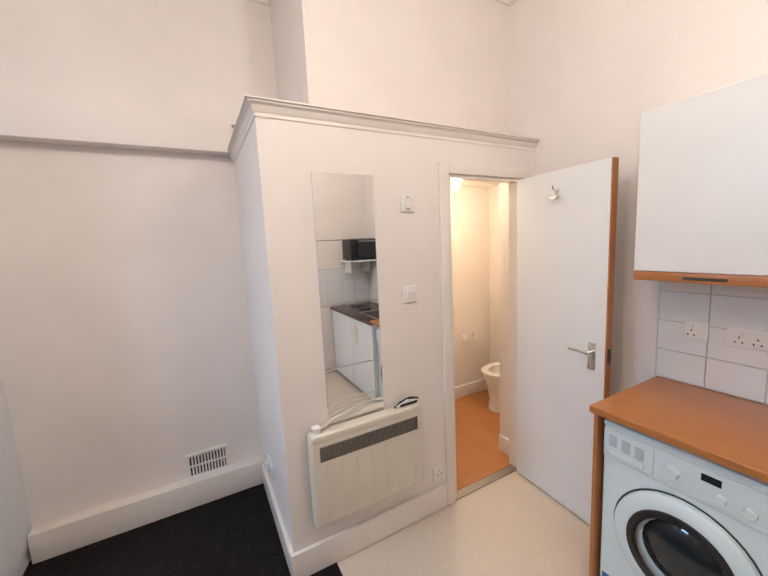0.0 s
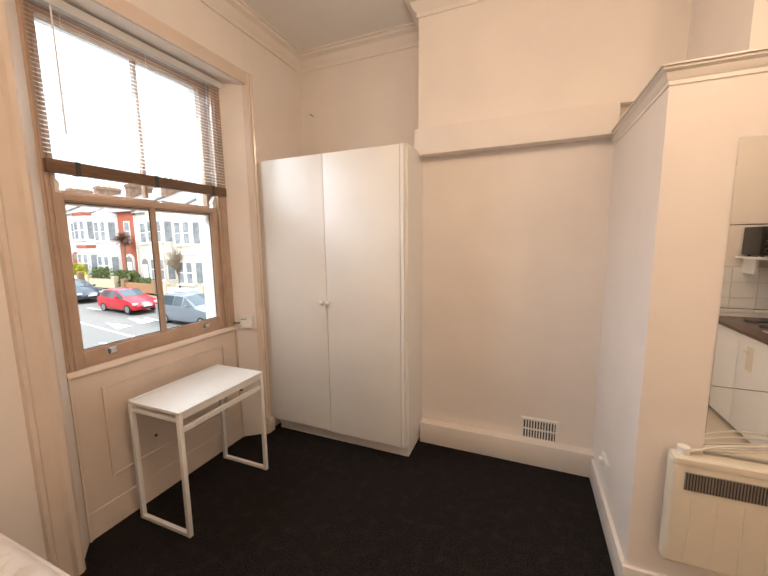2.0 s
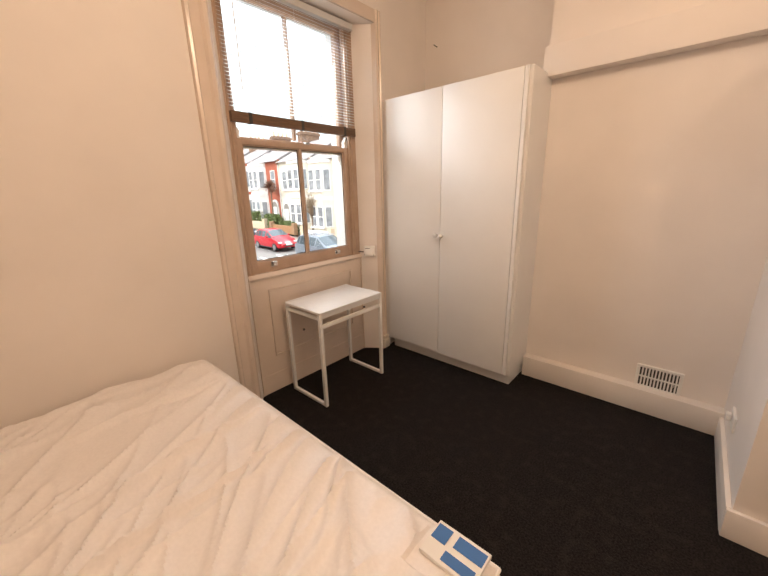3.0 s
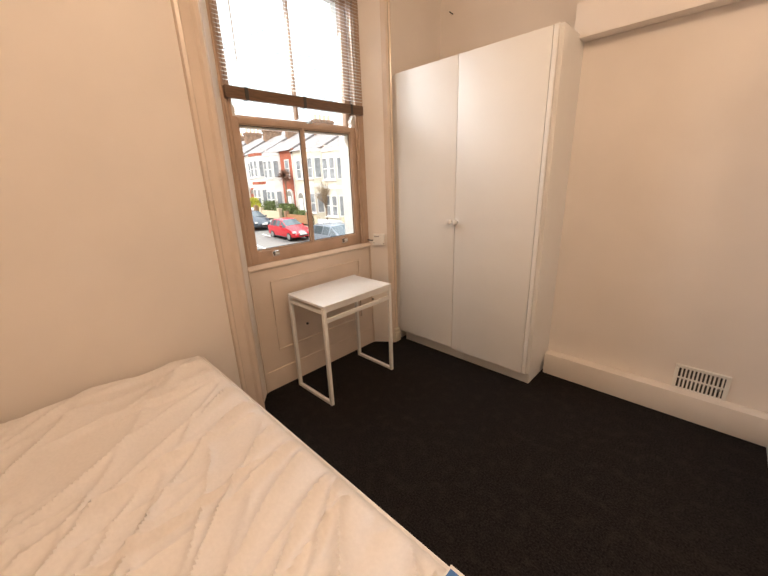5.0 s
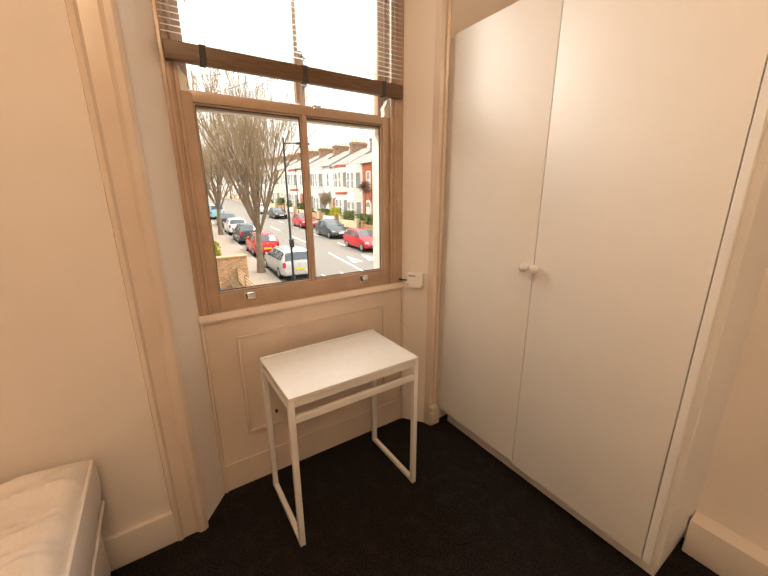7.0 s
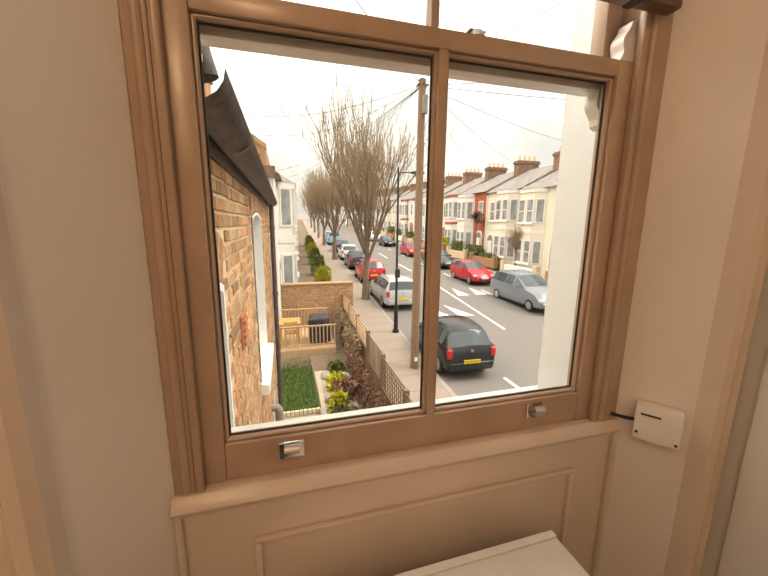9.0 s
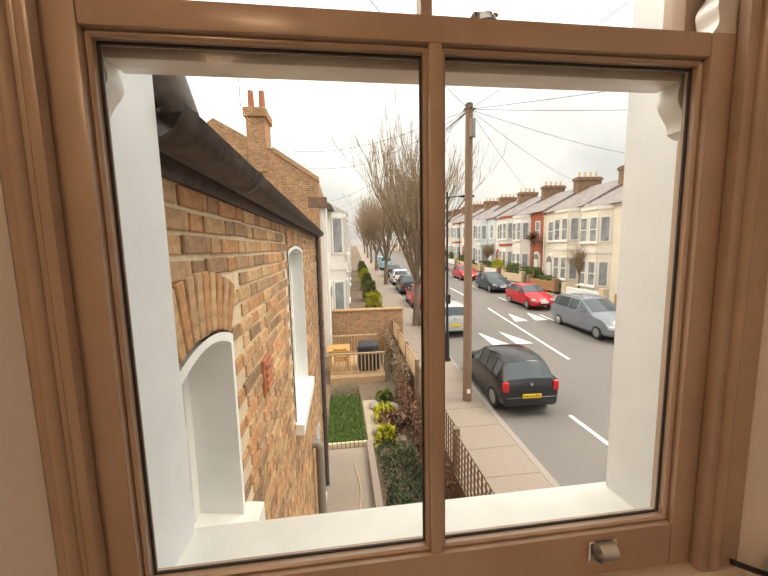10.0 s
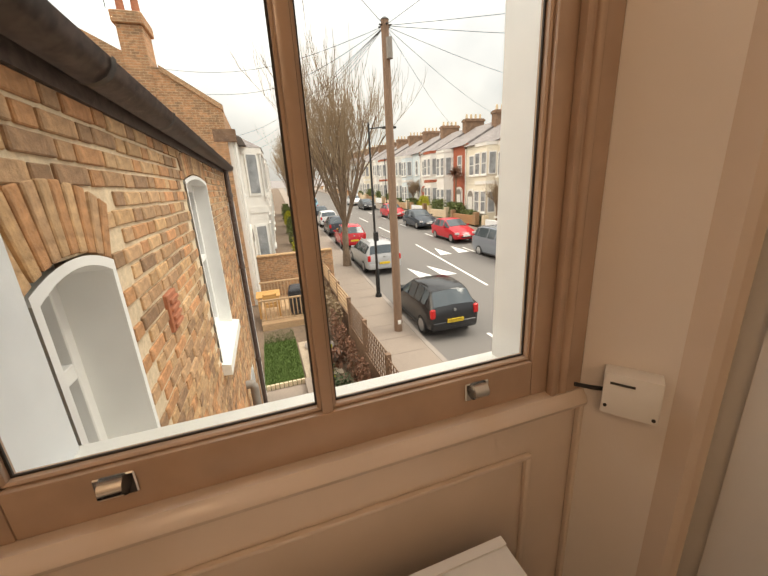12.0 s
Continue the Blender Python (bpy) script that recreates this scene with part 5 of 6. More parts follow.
def sash_unit(parent, x, y, z, w, h, deep=0.06):
    """A sash window in a front that faces -y (local)."""
    f = B()
    box(f, x - w / 2, y - deep, z, x - w / 2 + 0.07, y, z + h)
    box(f, x + w / 2 - 0.07, y - deep, z, x + w / 2, y, z + h)
    box(f, x - w / 2 + 0.07, y - deep, z, x + w / 2 - 0.07, y, z + 0.09)
    box(f, x - w / 2 + 0.07, y - deep, z + h - 0.08, x + w / 2 - 0.07, y, z + h)
    box(f, x - w / 2 + 0.07, y - deep + 0.01, z + h / 2 - 0.03, x + w / 2 - 0.07, y, z + h / 2 + 0.03)
    win_ = part("window", f, PLASTIC, parent, smooth=False)
    part("pane", box(B(), x - w / 2 + 0.07, y - 0.02, z + 0.09, x + w / 2 - 0.07, y - 0.012, z + h - 0.08), PANEDARK, win_, smooth=False)
    part("sill", box(B(), x - w / 2 - 0.06, y - deep - 0.08, z - 0.1, x + w / 2 + 0.06, y, z), PLASTIC, win_, smooth=False)


def plaster(name, c):
    return bpy.data.materials.get(name) or material(name, c, 0.85, noise_scale=4, vary=0.05, bump=0.1, dirt=0.2, dirt_scale=0.7, rand=0.0)


def terrace_house(label, wall_c, bay_c, trim_c, x, y, z, rz, W=5.3, E=6.4, flip=1):
    """A two-storey terraced house with a two-storey bay; its front faces local -y."""
    t = thing("house", label, "house", (x, y, z), rz, group="terraced houses")
    wall_m, bay_m, trim_m = plaster(*wall_c), plaster(*bay_c), plaster(*trim_c)
    part("wall", box(B(), 0, 0, -0.5, W, 8, E), wall_m, t, smooth=False)
    bx = W * (0.30 if flip > 0 else 0.70)
    bw = 1.35
    out = [(bx - bw, 0.0), (bx - bw * 0.6, -0.75), (bx + bw * 0.6, -0.75), (bx + bw, 0.0)]
    part("bay", prism(B(), out, -0.5, E - 0.2), bay_m, t, smooth=False)
    part("band", prism(B(), [(a, b - 0.06) for a, b in out], 3.0, 3.28), trim_m, t, smooth=False)
    part("cornice", prism(B(), [(a, b - 0.09) for a, b in out], E - 0.45, E - 0.18), trim_m, t, smooth=False)
    for zz, hh in ((0.75, 1.75), (3.75, 1.75)):
        for sx in (-0.36, 0.36):
            sash_unit(t, bx + sx * bw, -0.75, zz, 0.78, hh)
        for s in (-1, 1):
            ang = math.degrees(math.atan2(0.75, bw * 0.4)) * s
            hub = new("bay_side")
            hub.parent = t
            hub.matrix_basis = pose(bx + s * bw * 0.8, -0.375, 0, 0, 0, ang)
            f = B()
            box(f, -0.3, -0.05, zz, 0.3, 0.0, zz + hh)
            bay_w = part("window", f, PLASTIC, t, smooth=False)
            bay_w.matrix_basis = hub.matrix_basis
            pn = part("pane", box(B(), -0.23, -0.062, zz + 0.09, 0.23, -0.05, zz + hh - 0.09), PANEDARK, bay_w, smooth=False)
            bpy.data.objects.remove(hub)
    dx = W * (0.80 if flip > 0 else 0.20)
    sash_unit(t, dx, 0.0, 3.75, 0.85, 1.7)
    bm = B()
    arch = [(dx - 0.62, -0.1), (dx - 0.62, 2.1)] + [(dx - 0.62 * math.cos(math.pi * k / 8), 2.1 + 0.55 * math.sin(math.pi * k / 8)) for k in range(1, 8)] + [(dx + 0.62, 2.1), (dx + 0.62, -0.1)]
    prism(bm, arch, -0.12, 0.0, "y")
    porch = part("porch", bm, trim_m, t, smooth=False)
    bm = B()
    prism(bm, [(dx + (a - dx) * 0.74, b * 0.93) for a, b in arch], -0.13, -0.05, "y")
    # flat grey panel on the porch face, its colour gives the recess's shade
    part("porch_recess", bm, GREYGRILLE, porch, smooth=False)
    part("door", box(B(), dx - 0.35, -0.15, 0.0, dx + 0.35, -0.125, 1.95), trim_m, t, smooth=False)
    bm = B()
    prism(bm, [(-0.3, E - 0.15), (4.0, E + 2.1), (8.2, E - 0.15)], 0.0, W, "x")
    part("roof", bm, SLATE, t, smooth=False)
    bm = B()
    apex = bm.verts.new((bx, 1.2, E + 1.0))
    pts = [bm.verts.new((a, b - 0.12, E - 0.19)) for a, b in out] + [bm.verts.new((bx + bw, 2.0, E + 0.6)), bm.verts.new((bx - bw, 2.0, E + 0.6))]
    for i in range(6):
        bm.faces.new((pts[i], pts[(i + 1) % 6], apex))
    bmesh.ops.recalc_face_normals(bm, faces=bm.faces[:])
    part("bay_roof", bm, SLATE, t, smooth=False)
    ch = part("chimney", box(B(), W - 0.35, 2.8, E + 0.6, W + 0.35, 5.0, E + 2.75, 0.02), CHIMNEY, t, smooth=False)
    part("chimney_cap", box(B(), W - 0.42, 2.72, E + 2.45, W + 0.42, 5.08, E + 2.65), CHIMNEY, ch, smooth=False)
    for k in range(4):
        part("chimney_pot", cyl(B(), (W, 3.1 + 0.53 * k, E + 2.72), (W, 3.1 + 0.53 * k, E + 3.2), 0.14, 0.11, 10), MORTAR, ch)
    part("party_wall", box(B(), -0.12, -0.15, E - 0.3, 0.12, 8, E + 0.1), CHIMNEY, t, smooth=False)
    part("drainpipe", cyl(B(), (0.08, -0.08, 0), (0.08, -0.08, E - 0.3), 0.05, n=8), PLASTIC, t)
    return t


CRM, WHT, RED2, PBL = ("cream_render", (0.78, 0.71, 0.58)), ("white_render", (0.80, 0.77, 0.72)), ("red_brick_front", (0.40, 0.11, 0.06)), ("pale_blue_render", (0.66, 0.73, 0.76))
row = [("cream rendered terraced house with white sash windows", CRM, CRM, WHT), ("red brick terraced house with white bay and arched porch", RED2, WHT, WHT), ("white terraced house with red painted bands", WHT, WHT, RED2),
       ("pale blue rendered terraced house with bay", PBL, PBL, WHT), ("white rendered terraced house with bay", WHT, WHT, WHT), ("white terraced house with red brick trim", WHT, WHT, RED2), ("red brick terraced house further along the street", RED2, WHT, WHT),
       ("cream rendered terraced house further along", CRM, CRM, WHT), ("white rendered terraced house far along the street", WHT, WHT, WHT)]
hx = -23.4
for k, (lab_, a, b, c) in enumerate([row[4], row[0], *row[:]] + row[3:7] + row[:6]):
    x = hx - 5.35 * (k - 1)
    terrace_house(lab_, a, b, c, x, sy(x, 17.7), gz(x) + 0.35, -2.0, flip=1 if k % 2 else -1)
    g = thing("garden_wall", "low brick front garden wall", "wall", (x, sy(x, 16.4), gz(x) + 0.11), -2.0, group="front garden walls")
    part("wall", box(B(), 0.0, -0.11, 0, 4.0, 0.11, 0.75, 0.01), (MORTAR, OUTWHITE, BRICK)[k % 3], g, smooth=False)
    for px in (0.0, 4.0):
        part("pier", box(B(), px - 0.2, -0.2, 0, px + 0.2, 0.2, 1.05, 0.015), (BRICK, MORTAR)[k % 2], g, smooth=False)


def leaf_mass(name, label, x, y, z, sx, sy_, sz, n, mat, size=0.08, seed=1, round_=0.5, category="hedge", group=""):
    """A clump of many small leaves with an uneven outline."""
    rnd = random.Random(seed)
    vs, fs = [], []
    for _ in range(n):
        a, b, c = rnd.uniform(-1, 1), rnd.uniform(-1, 1), rnd.uniform(0, 1)
        f = 1 - round_ * (c ** 2) * (0.5 + 0.5 * rnd.random())
        bump_ = 1 + 0.35 * noise.noise(Vector((a * 2 + seed, b * 2, c * 2)))
        p = Vector((a * sx * f * bump_, b * sy_ * f * bump_, c * sz * (0.8 + 0.3 * bump_ - 0.1)))
        u = Vector((rnd.gauss(0, 1), rnd.gauss(0, 1), rnd.gauss(0, 1))).normalized() * size * rnd.uniform(0.6, 1.4)
        w = u.orthogonal().normalized() * size * rnd.uniform(0.4, 0.8)
        k = len(vs)
        vs += [tuple(p - u), tuple(p + w), tuple(p + u), tuple(p - w)]
        fs.append((k, k + 1, k + 2, k + 3))
    me = bpy.data.meshes.new("leaves")
    me.from_pydata(vs, [], fs)
    me.materials.append(mat)
    t = thing(name, label, category, (x, y, z), group=group)
    o = new("leaves", me)
    o.parent = t
    tagged(o, kind="stuff")
    bm = B()
    for k in range(5):
        cyl(bm, (sx * 0.3 * rnd.uniform(-1, 1), sy_ * 0.3 * rnd.uniform(-1, 1), -0.03), (sx * 0.6 * rnd.uniform(-1, 1), sy_ * 0.6 * rnd.uniform(-1, 1), sz * 0.7), 0.025, 0.01, 5)
    part("stems", bm, BARK, t)
    return t


for k, x in enumerate((-26.2, -29.6, -32.8, -36.4, -40.5, -45, -50, -55, -61, -68)):
    leaf_mass("hedge", "green clipped front garden hedge" if k != 3 else "yellow-green front garden hedge", x, sy(x, 17.0), gz(x) + 0.1, 1.75, 0.55, (1.2, 1.6, 1.75, 1.9, 1.4)[k % 5], 3200, LEAFY if k == 3 else LEAF, 0.085, k, 0.6, group="front hedges")
for k, (x, v) in enumerate(((-22.6, 16.9), (-40.0, 16.8))):
    t = thing("garden_tree", "small bare ornamental tree in a front garden", "tree", (x, sy(x, v), gz(x) + 0.1), group="garden trees")
    trunk, limbs, me = bare_tree(30 + k, 4.4, 1.0)
    for b_ in (trunk, limbs):
        bmesh.ops.scale(b_, vec=(0.45, 0.45, 0.75), verts=b_.verts[:])
    part("trunk", trunk, BARK, t)
    part("limbs", limbs, BARK, t)
    c = new("crown", me)
    c.parent = t
    c.scale = (0.6, 0.6, 0.75)
    tagged(c, kind="stuff")
cord = thing("palm_tree", "cabbage palm with a spiky round crown", "tree", (-29.2, sy(-29.2, 16.9), gz(-29) + 0.1))
part("trunk", cyl(B(), (0, 0, -0.05), (0.05, 0, 4.3), 0.10, 0.06, 10), BARK, cord)
rnd = random.Random(5)
vs, fs = [], []
for k in range(380):
    d = Vector((rnd.gauss(0, 1), rnd.gauss(0, 1), rnd.gauss(0.25, 1))).normalized()
    L = rnd.uniform(0.55, 1.0)
    a = d.orthogonal().normalized() * 0.035
    b = Vector((0.05, 0, 4.35))
    n0 = len(vs)
    vs += [tuple(b + d * 0.05 - a), tuple(b + d * 0.05 + a), tuple(b + d * L + Vector((0, 0, -0.2 * L)))]
    fs.append((n0, n0 + 1, n0 + 2))
me = bpy.data.meshes.new("crown")
me.from_pydata(vs, [], fs)
me.materials.append(REDLEAF)
cr = new("crown", me)
cr.parent = cord
tagged(cr, kind="stuff")

# the terrace on the near side, beyond the garden, with its gable end facing the window
GX, GYF = -13.3, -0.42
gab = thing("gable_house", "end terrace house with brick gable and tall chimney stacks", "house", (0, 0, gz(GX)))
GB = material("gable_brick", (0.40, 0.23, 0.125), 0.9, noise_scale=9, vary=0.22, bump=0.3, dirt=0.4, dirt_scale=1.5, dirt_colour=(0.22, 0.12, 0.07))
bt = GB.node_tree
bk_ = bt.nodes.new("ShaderNodeTexBrick")
bk_.inputs["Scale"].default_value = 1.0
bk_.inputs["Brick Width"].default_value, bk_.inputs["Row Height"].default_value, bk_.inputs["Mortar Size"].default_value = 0.225, 0.075, 0.007
bk_.inputs["Color1"].default_value, bk_.inputs["Color2"].default_value, bk_.inputs["Mortar"].default_value = (1.25, 1.1, 1, 1), (0.75, 0.78, 0.8, 1), (1.25, 1.5, 1.7, 1)
cx_ = bt.nodes.new("ShaderNodeTexCoord")
mp_ = bt.nodes.new("ShaderNodeMapping")
mp_.inputs["Rotation"].default_value = (0, radians(90), radians(90))
bt.links.new(cx_.outputs["Object"], mp_.inputs[0])
sep, comb = bt.nodes.new("ShaderNodeSeparateXYZ"), bt.nodes.new("ShaderNodeCombineXYZ")
bt.links.new(cx_.outputs["Object"], sep.inputs[0])
bt.links.new(sep.outputs["Y"], comb.inputs["X"])
bt.links.new(sep.outputs["Z"], comb.inputs["Y"])
bt.links.new(comb.outputs[0], bk_.inputs["Vector"])
mu_ = bt.nodes.new("ShaderNodeMixRGB")
mu_.blend_type = "MULTIPLY"
mu_.inputs[0].default_value = 1.0
pb = bt.nodes["Principled BSDF"]
src = pb.inputs["Base Color"].links[0].from_socket
bt.links.new(src, mu_.inputs[1])
bt.links.new(bk_.outputs["Color"], mu_.inputs[2])
bt.links.new(mu_.outputs[0], pb.inputs["Base Color"])
G0 = gz(GX)
prof = [(GYF, 0.0), (GYF, 4.25 - G0), (-2.05, 5.35 - G0), (-2.3, 5.4 - G0), (-4.1, 6.4 - G0), (-5.9, 5.0 - G0), (-9.0, 4.0 - G0), (-9.0, 0.0)]
part("wall", prism(B(), prof, GX - 6, GX, "x"), GB, gab, smooth=False)
part("parapet", prism(B(), [(GYF + 0.03, 4.15 - G0), (GYF + 0.03, 4.32 - G0), (-2.05, 5.42 - G0), (-2.05, 5.25 - G0)], GX - 0.3, GX + 0.04, "x"), BRICK, gab, smooth=False)
for yc in (-2.6, -5.5):
    ch = part("chimney", box(B(), GX - 1.0, yc - 0.34, 4.5 - G0, GX + 0.05, yc + 0.34, 6.45 - G0, 0.02), GB, gab, smooth=False)
    part("chimney_cap", box(B(), GX - 1.08, yc - 0.42, 6.45 - G0, GX + 0.13, yc + 0.42, 6.78 - G0, 0.03), GB, ch, smooth=False)
    for dy in (-0.2, 0.2):
        part("chimney_pot", cyl(B(), (GX - 0.35, yc + dy, 6.76 - G0), (GX - 0.35, yc + dy, 7.5 - G0), 0.12, 0.10, 12), TERRACOTTA, ch)
part("aerial", tube(B(), [(GX - 0.2, -3.15, 6.9 - G0), (GX - 0.2, -3.15, 8.3 - G0), (GX - 0.2, -4.0, 8.7 - G0)], 0.012, 5), BLKMETAL, gab)
for k in range(7):
    x = GX - 0.1 - 5.3 * (k + 1)
    terrace_house("white rendered terraced house behind a small front garden" if k % 3 else "white bay-fronted house next to the brick gable", WHT, WHT, WHT, x + 5.3, sy(x, -0.75), gz(x) + 0.2, 178.0, E=5.9, flip=1 if k % 2 else -1)
    leaf_mass("shrub", "rounded green front garden shrub", x + 3.6, sy(x, 1.6), gz(x), 0.8, 0.6, 1.3, 1300, (LEAF, LEAFY, LEAF)[k % 3], 0.07, 20 + k, 0.7, "shrub", "front garden shrubs")

# ---- the garden below ----
fl = -3.0
setting("pavement_patio", box(B(), -7.0, -0.13, fl - 0.05, 1.0, 0.78, fl + 0.01), PAVING, "stained concrete side path", "path")
setting("garden_kerb", box(B(), -7.0, 0.78, fl - 0.05, 1.0, 0.92, fl + 0.16, 0.01), PAVING, "low concrete edging of the planting bed", "edging")
lawn = thing("lawn", "small mown green lawn", "lawn", (-8.85, 0.28, fl))
part("turf", box(B(), -1.75, -0.42, -0.05, 1.75, 0.52, 0.03), GRASS, lawn)
rnd = random.Random(2)
vs, fs = [], []
for _ in range(9000):
    x, y = rnd.uniform(-1.74, 1.74), rnd.uniform(-0.41, 0.51)
    a, hgt = rnd.uniform(0, 6.28), rnd.uniform(0.03, 0.07)
    k = len(vs)
    vs += [(x, y, 0.028), (x + 0.012 * math.cos(a), y + 0.012 * math.sin(a), 0.028), (x + rnd.uniform(-0.02, 0.02), y + rnd.uniform(-0.02, 0.02), 0.03 + hgt)]
    fs.append((k, k + 1, k + 2))
me = bpy.data.meshes.new("grass_blades")
me.from_pydata(vs, [], fs)
me.materials.append(GRASS)
gb = new("grass_blades", me)
gb.parent = lawn
tagged(gb, kind="stuff")
for k in range(9):
    e = thing("edging_block", "small pale lawn edging block", "edging", (-7.05, -0.1 + 0.1 * k, fl), group="lawn edging")
    part("block", box(B(), -0.03, 0.005, 0, 0.03, 0.09, 0.13, 0.008), MORTAR, e)
setting("gravel_bed", box(B(), -10.6, 0.84, fl - 0.05, -7.1, 1.75, fl + 0.02), GRAVEL, "pale gravel planting bed", "gravel")
leaf_mass("ivy", "low dark green ground ivy in the side bed", -4.0, 1.4, fl, 2.9, 0.42, 0.22, 5200, IVY, 0.035, 41, 0.1, "ivy")
for k, (x, y, s, m) in enumerate(((-8.2, 1.35, 0.3, LEAFY), (-7.6, 1.5, 0.35, REDLEAF), (-9.3, 1.5, 0.25, LEAF), (-7.2, 1.25, 0.25, LEAFY))):
    leaf_mass("garden_plant", "small spiky garden plant in gravel", x, y, fl + 0.02, s, s, s * 1.3, 260, m, 0.07, 50 + k, 0.5, "plant", "bed plants")
for k, (x, y, s) in enumerate(((-8.6, 1.6, 0.2), (-7.9, 1.65, 0.24), (-7.5, 1.1, 0.15), (-8.9, 1.15, 0.16))):
    r = thing("rock", "rough grey rockery stone", "rock", (x, y, fl + 0.02), group="rocks")
    bm = B()
    bmesh.ops.create_icosphere(bm, subdivisions=2, radius=s)
    for v in bm.verts:
        v.co *= 1 + 0.3 * noise.noise(v.co * 6 + Vector((k, 0, 0)))
        v.co.z = v.co.z * 0.7 + s * 0.5
    part("stone", bm, KERB, r)
for k in range(5):
    leaf_mass("climber", "brown wintry climbing shrub on the fence", -4.8 - 1.1 * k, 1.97, fl, 0.5, 0.12, 0.9, 520, REDLEAF, 0.035, 60 + k, 0.4, "shrub", "fence climbers")
for k in range(4):
    leaf_mass("climber", "brown wintry climbing shrub on the fence", -9.5 - 1.2 * k, 2.1, fl, 0.6, 0.1, 1.2, 700, TWIG, 0.045, 70 + k, 0.4, "shrub", "fence climbers")

# boundary fence: boarded below, trellis above on the near stretch, slats beyond
fence = thing("fence", "brown garden fence with trellis top along the pavement", "fence", (0, 0, fl))
fx = -1.2
while fx > -16.0:
    fy = sy(fx, 2.2)
    part("post", box(B(), fx - 0.05, fy - 0.05, -0.05, fx + 0.05, fy + 0.05, 1.5), FENCE, fence, smooth=False)
    fx -= 1.83
for k in range(8):
    xa, xb = -1.25 - 1.83 * k, -2.98 - 1.83 * k
    y = sy((xa + xb) / 2, 2.2)
    if k < 4:
        part("panel", box(B(), xb, y - 0.015, 0.05, xa, y + 0.015, 0.70), FENCE, fence, smooth=False)
        for a in range(13):
            u = xb + 0.07 + a * 0.133
            part("lath", box(B(), u - 0.012, y - 0.012, 0.71, u + 0.012, y + 0.004, 1.46), FENCE, fence, smooth=False)
        for a in range(7):
            part("lath", box(B(), xb, y + 0.004, 0.74 + a * 0.115, xa, y + 0.018, 0.764 + a * 0.115), FENCE, fence, smooth=False)
    else:
        part("panel", box(B(), xb, y - 0.015, 0.05, xa, y + 0.015, 0.85), FENCE, fence, smooth=False)
        for a in range(5):
            part("slat", box(B(), xb, y - 0.012, 0.9 + a * 0.125, xa, y + 0.012, 0.97 + a * 0.125), DECK, fence, smooth=False)

dk = thing("timber_deck", "raised timber deck with a slatted balustrade", "deck", (-12.0, 0.75, fl))
part("fascia", box(B(), 1.28, -0.9, 0.0, 1.32, 0.95, 0.28), DECK, dk, smooth=False)
for k in range(18):
    part("board", box(B(), -1.25 + k * 0.142, -0.9, 0.26, -1.115 + k * 0.142, 0.95, 0.29), DECK, dk, smooth=False)
for xx in (1.25, -1.2):
    part("top_rail", box(B(), xx - 0.03, -0.9, 1.05, xx + 0.03, 0.95, 1.1), DECK, dk, smooth=False)
    part("bottom_rail", box(B(), xx - 0.02, -0.9, 0.38, xx + 0.02, 0.95, 0.42), DECK, dk, smooth=False)
    for k in range(15):
        part("baluster", box(B(), xx - 0.018, -0.86 + k * 0.125, 0.42, xx + 0.018, -0.825 + k * 0.125, 1.05), DECK, dk, smooth=False)
gt = thing("garden_table", "orange slatted wooden garden table on the deck", "table", (-11.7, 0.25, fl + 0.29))
for k in range(8):
    part("slat", box(B(), -0.42 + 0.105 * k, -0.5, 0.72, -0.33 + 0.105 * k, 0.3, 0.75), PINE, gt, smooth=False)
for x in (-0.38, 0.38):
    for y in (-0.42, 0.22):
        part("leg", box(B(), x - 0.03, y - 0.03, 0, x + 0.03, y + 0.03, 0.72), PINE, gt, smooth=False)
gc = thing("garden_chair", "orange slatted wooden folding chair", "chair", (-11.1, 0.2, fl + 0.29))
for k in range(5):
    part("slat", box(B(), -0.02, -0.22, 0.45 + k * 0.09, 0.0, 0.22, 0.51 + k * 0.09), PINE, gc, smooth=False)
part("seat", box(B(), -0.42, -0.22, 0.42, 0.0, 0.22, 0.45), PINE, gc, smooth=False)
for x in (-0.4, -0.01):
    for y in (-0.2, 0.2):
        part("leg", box(B(), x - 0.02, y - 0.02, 0, x + 0.02, y + 0.02, 0.9 if x > -0.1 else 0.42), PINE, gc, smooth=False)
bbq = thing("covered_barbecue", "barbecue under a slumped black cover", "barbecue", (-11.5, 1.2, fl + 0.29))
bm = B()
box(bm, -0.38, -0.36, 0.0, 0.38, 0.36, 0.95, 0.14, 4)
bmesh.ops.subdivide_edges(bm, edges=bm.edges[:], cuts=2, use_grid_fill=True)
for v in bm.verts:
    v.co += Vector((0.06 * noise.noise(v.co * 3), 0.06 * noise.noise(v.co * 3 + Vector((3, 1, 0))), 0.03 * noise.noise(v.co * 4))) * (1 if v.co.z > 0.05 else 0)
part("cover", bm, COVER, bbq)
gw = thing("brick_garden_wall", "weathered brick garden wall across the end of the garden", "wall", (-14.2, 1.2, fl + 0.15))
part("wall", box(B(), -0.12, -1.4, -0.2, 0.12, 1.75, 1.75, 0.01), GB, gw, smooth=False)
part("coping", box(B(), -0.17, -1.4, 1.75, 0.17, 1.75, 1.83, 0.02), BRICK, gw, smooth=False)
gw2 = thing("white_garden_wall", "low white rendered wall beyond the garden", "wall", (-16.4, 1.5, gz(-16.4)))
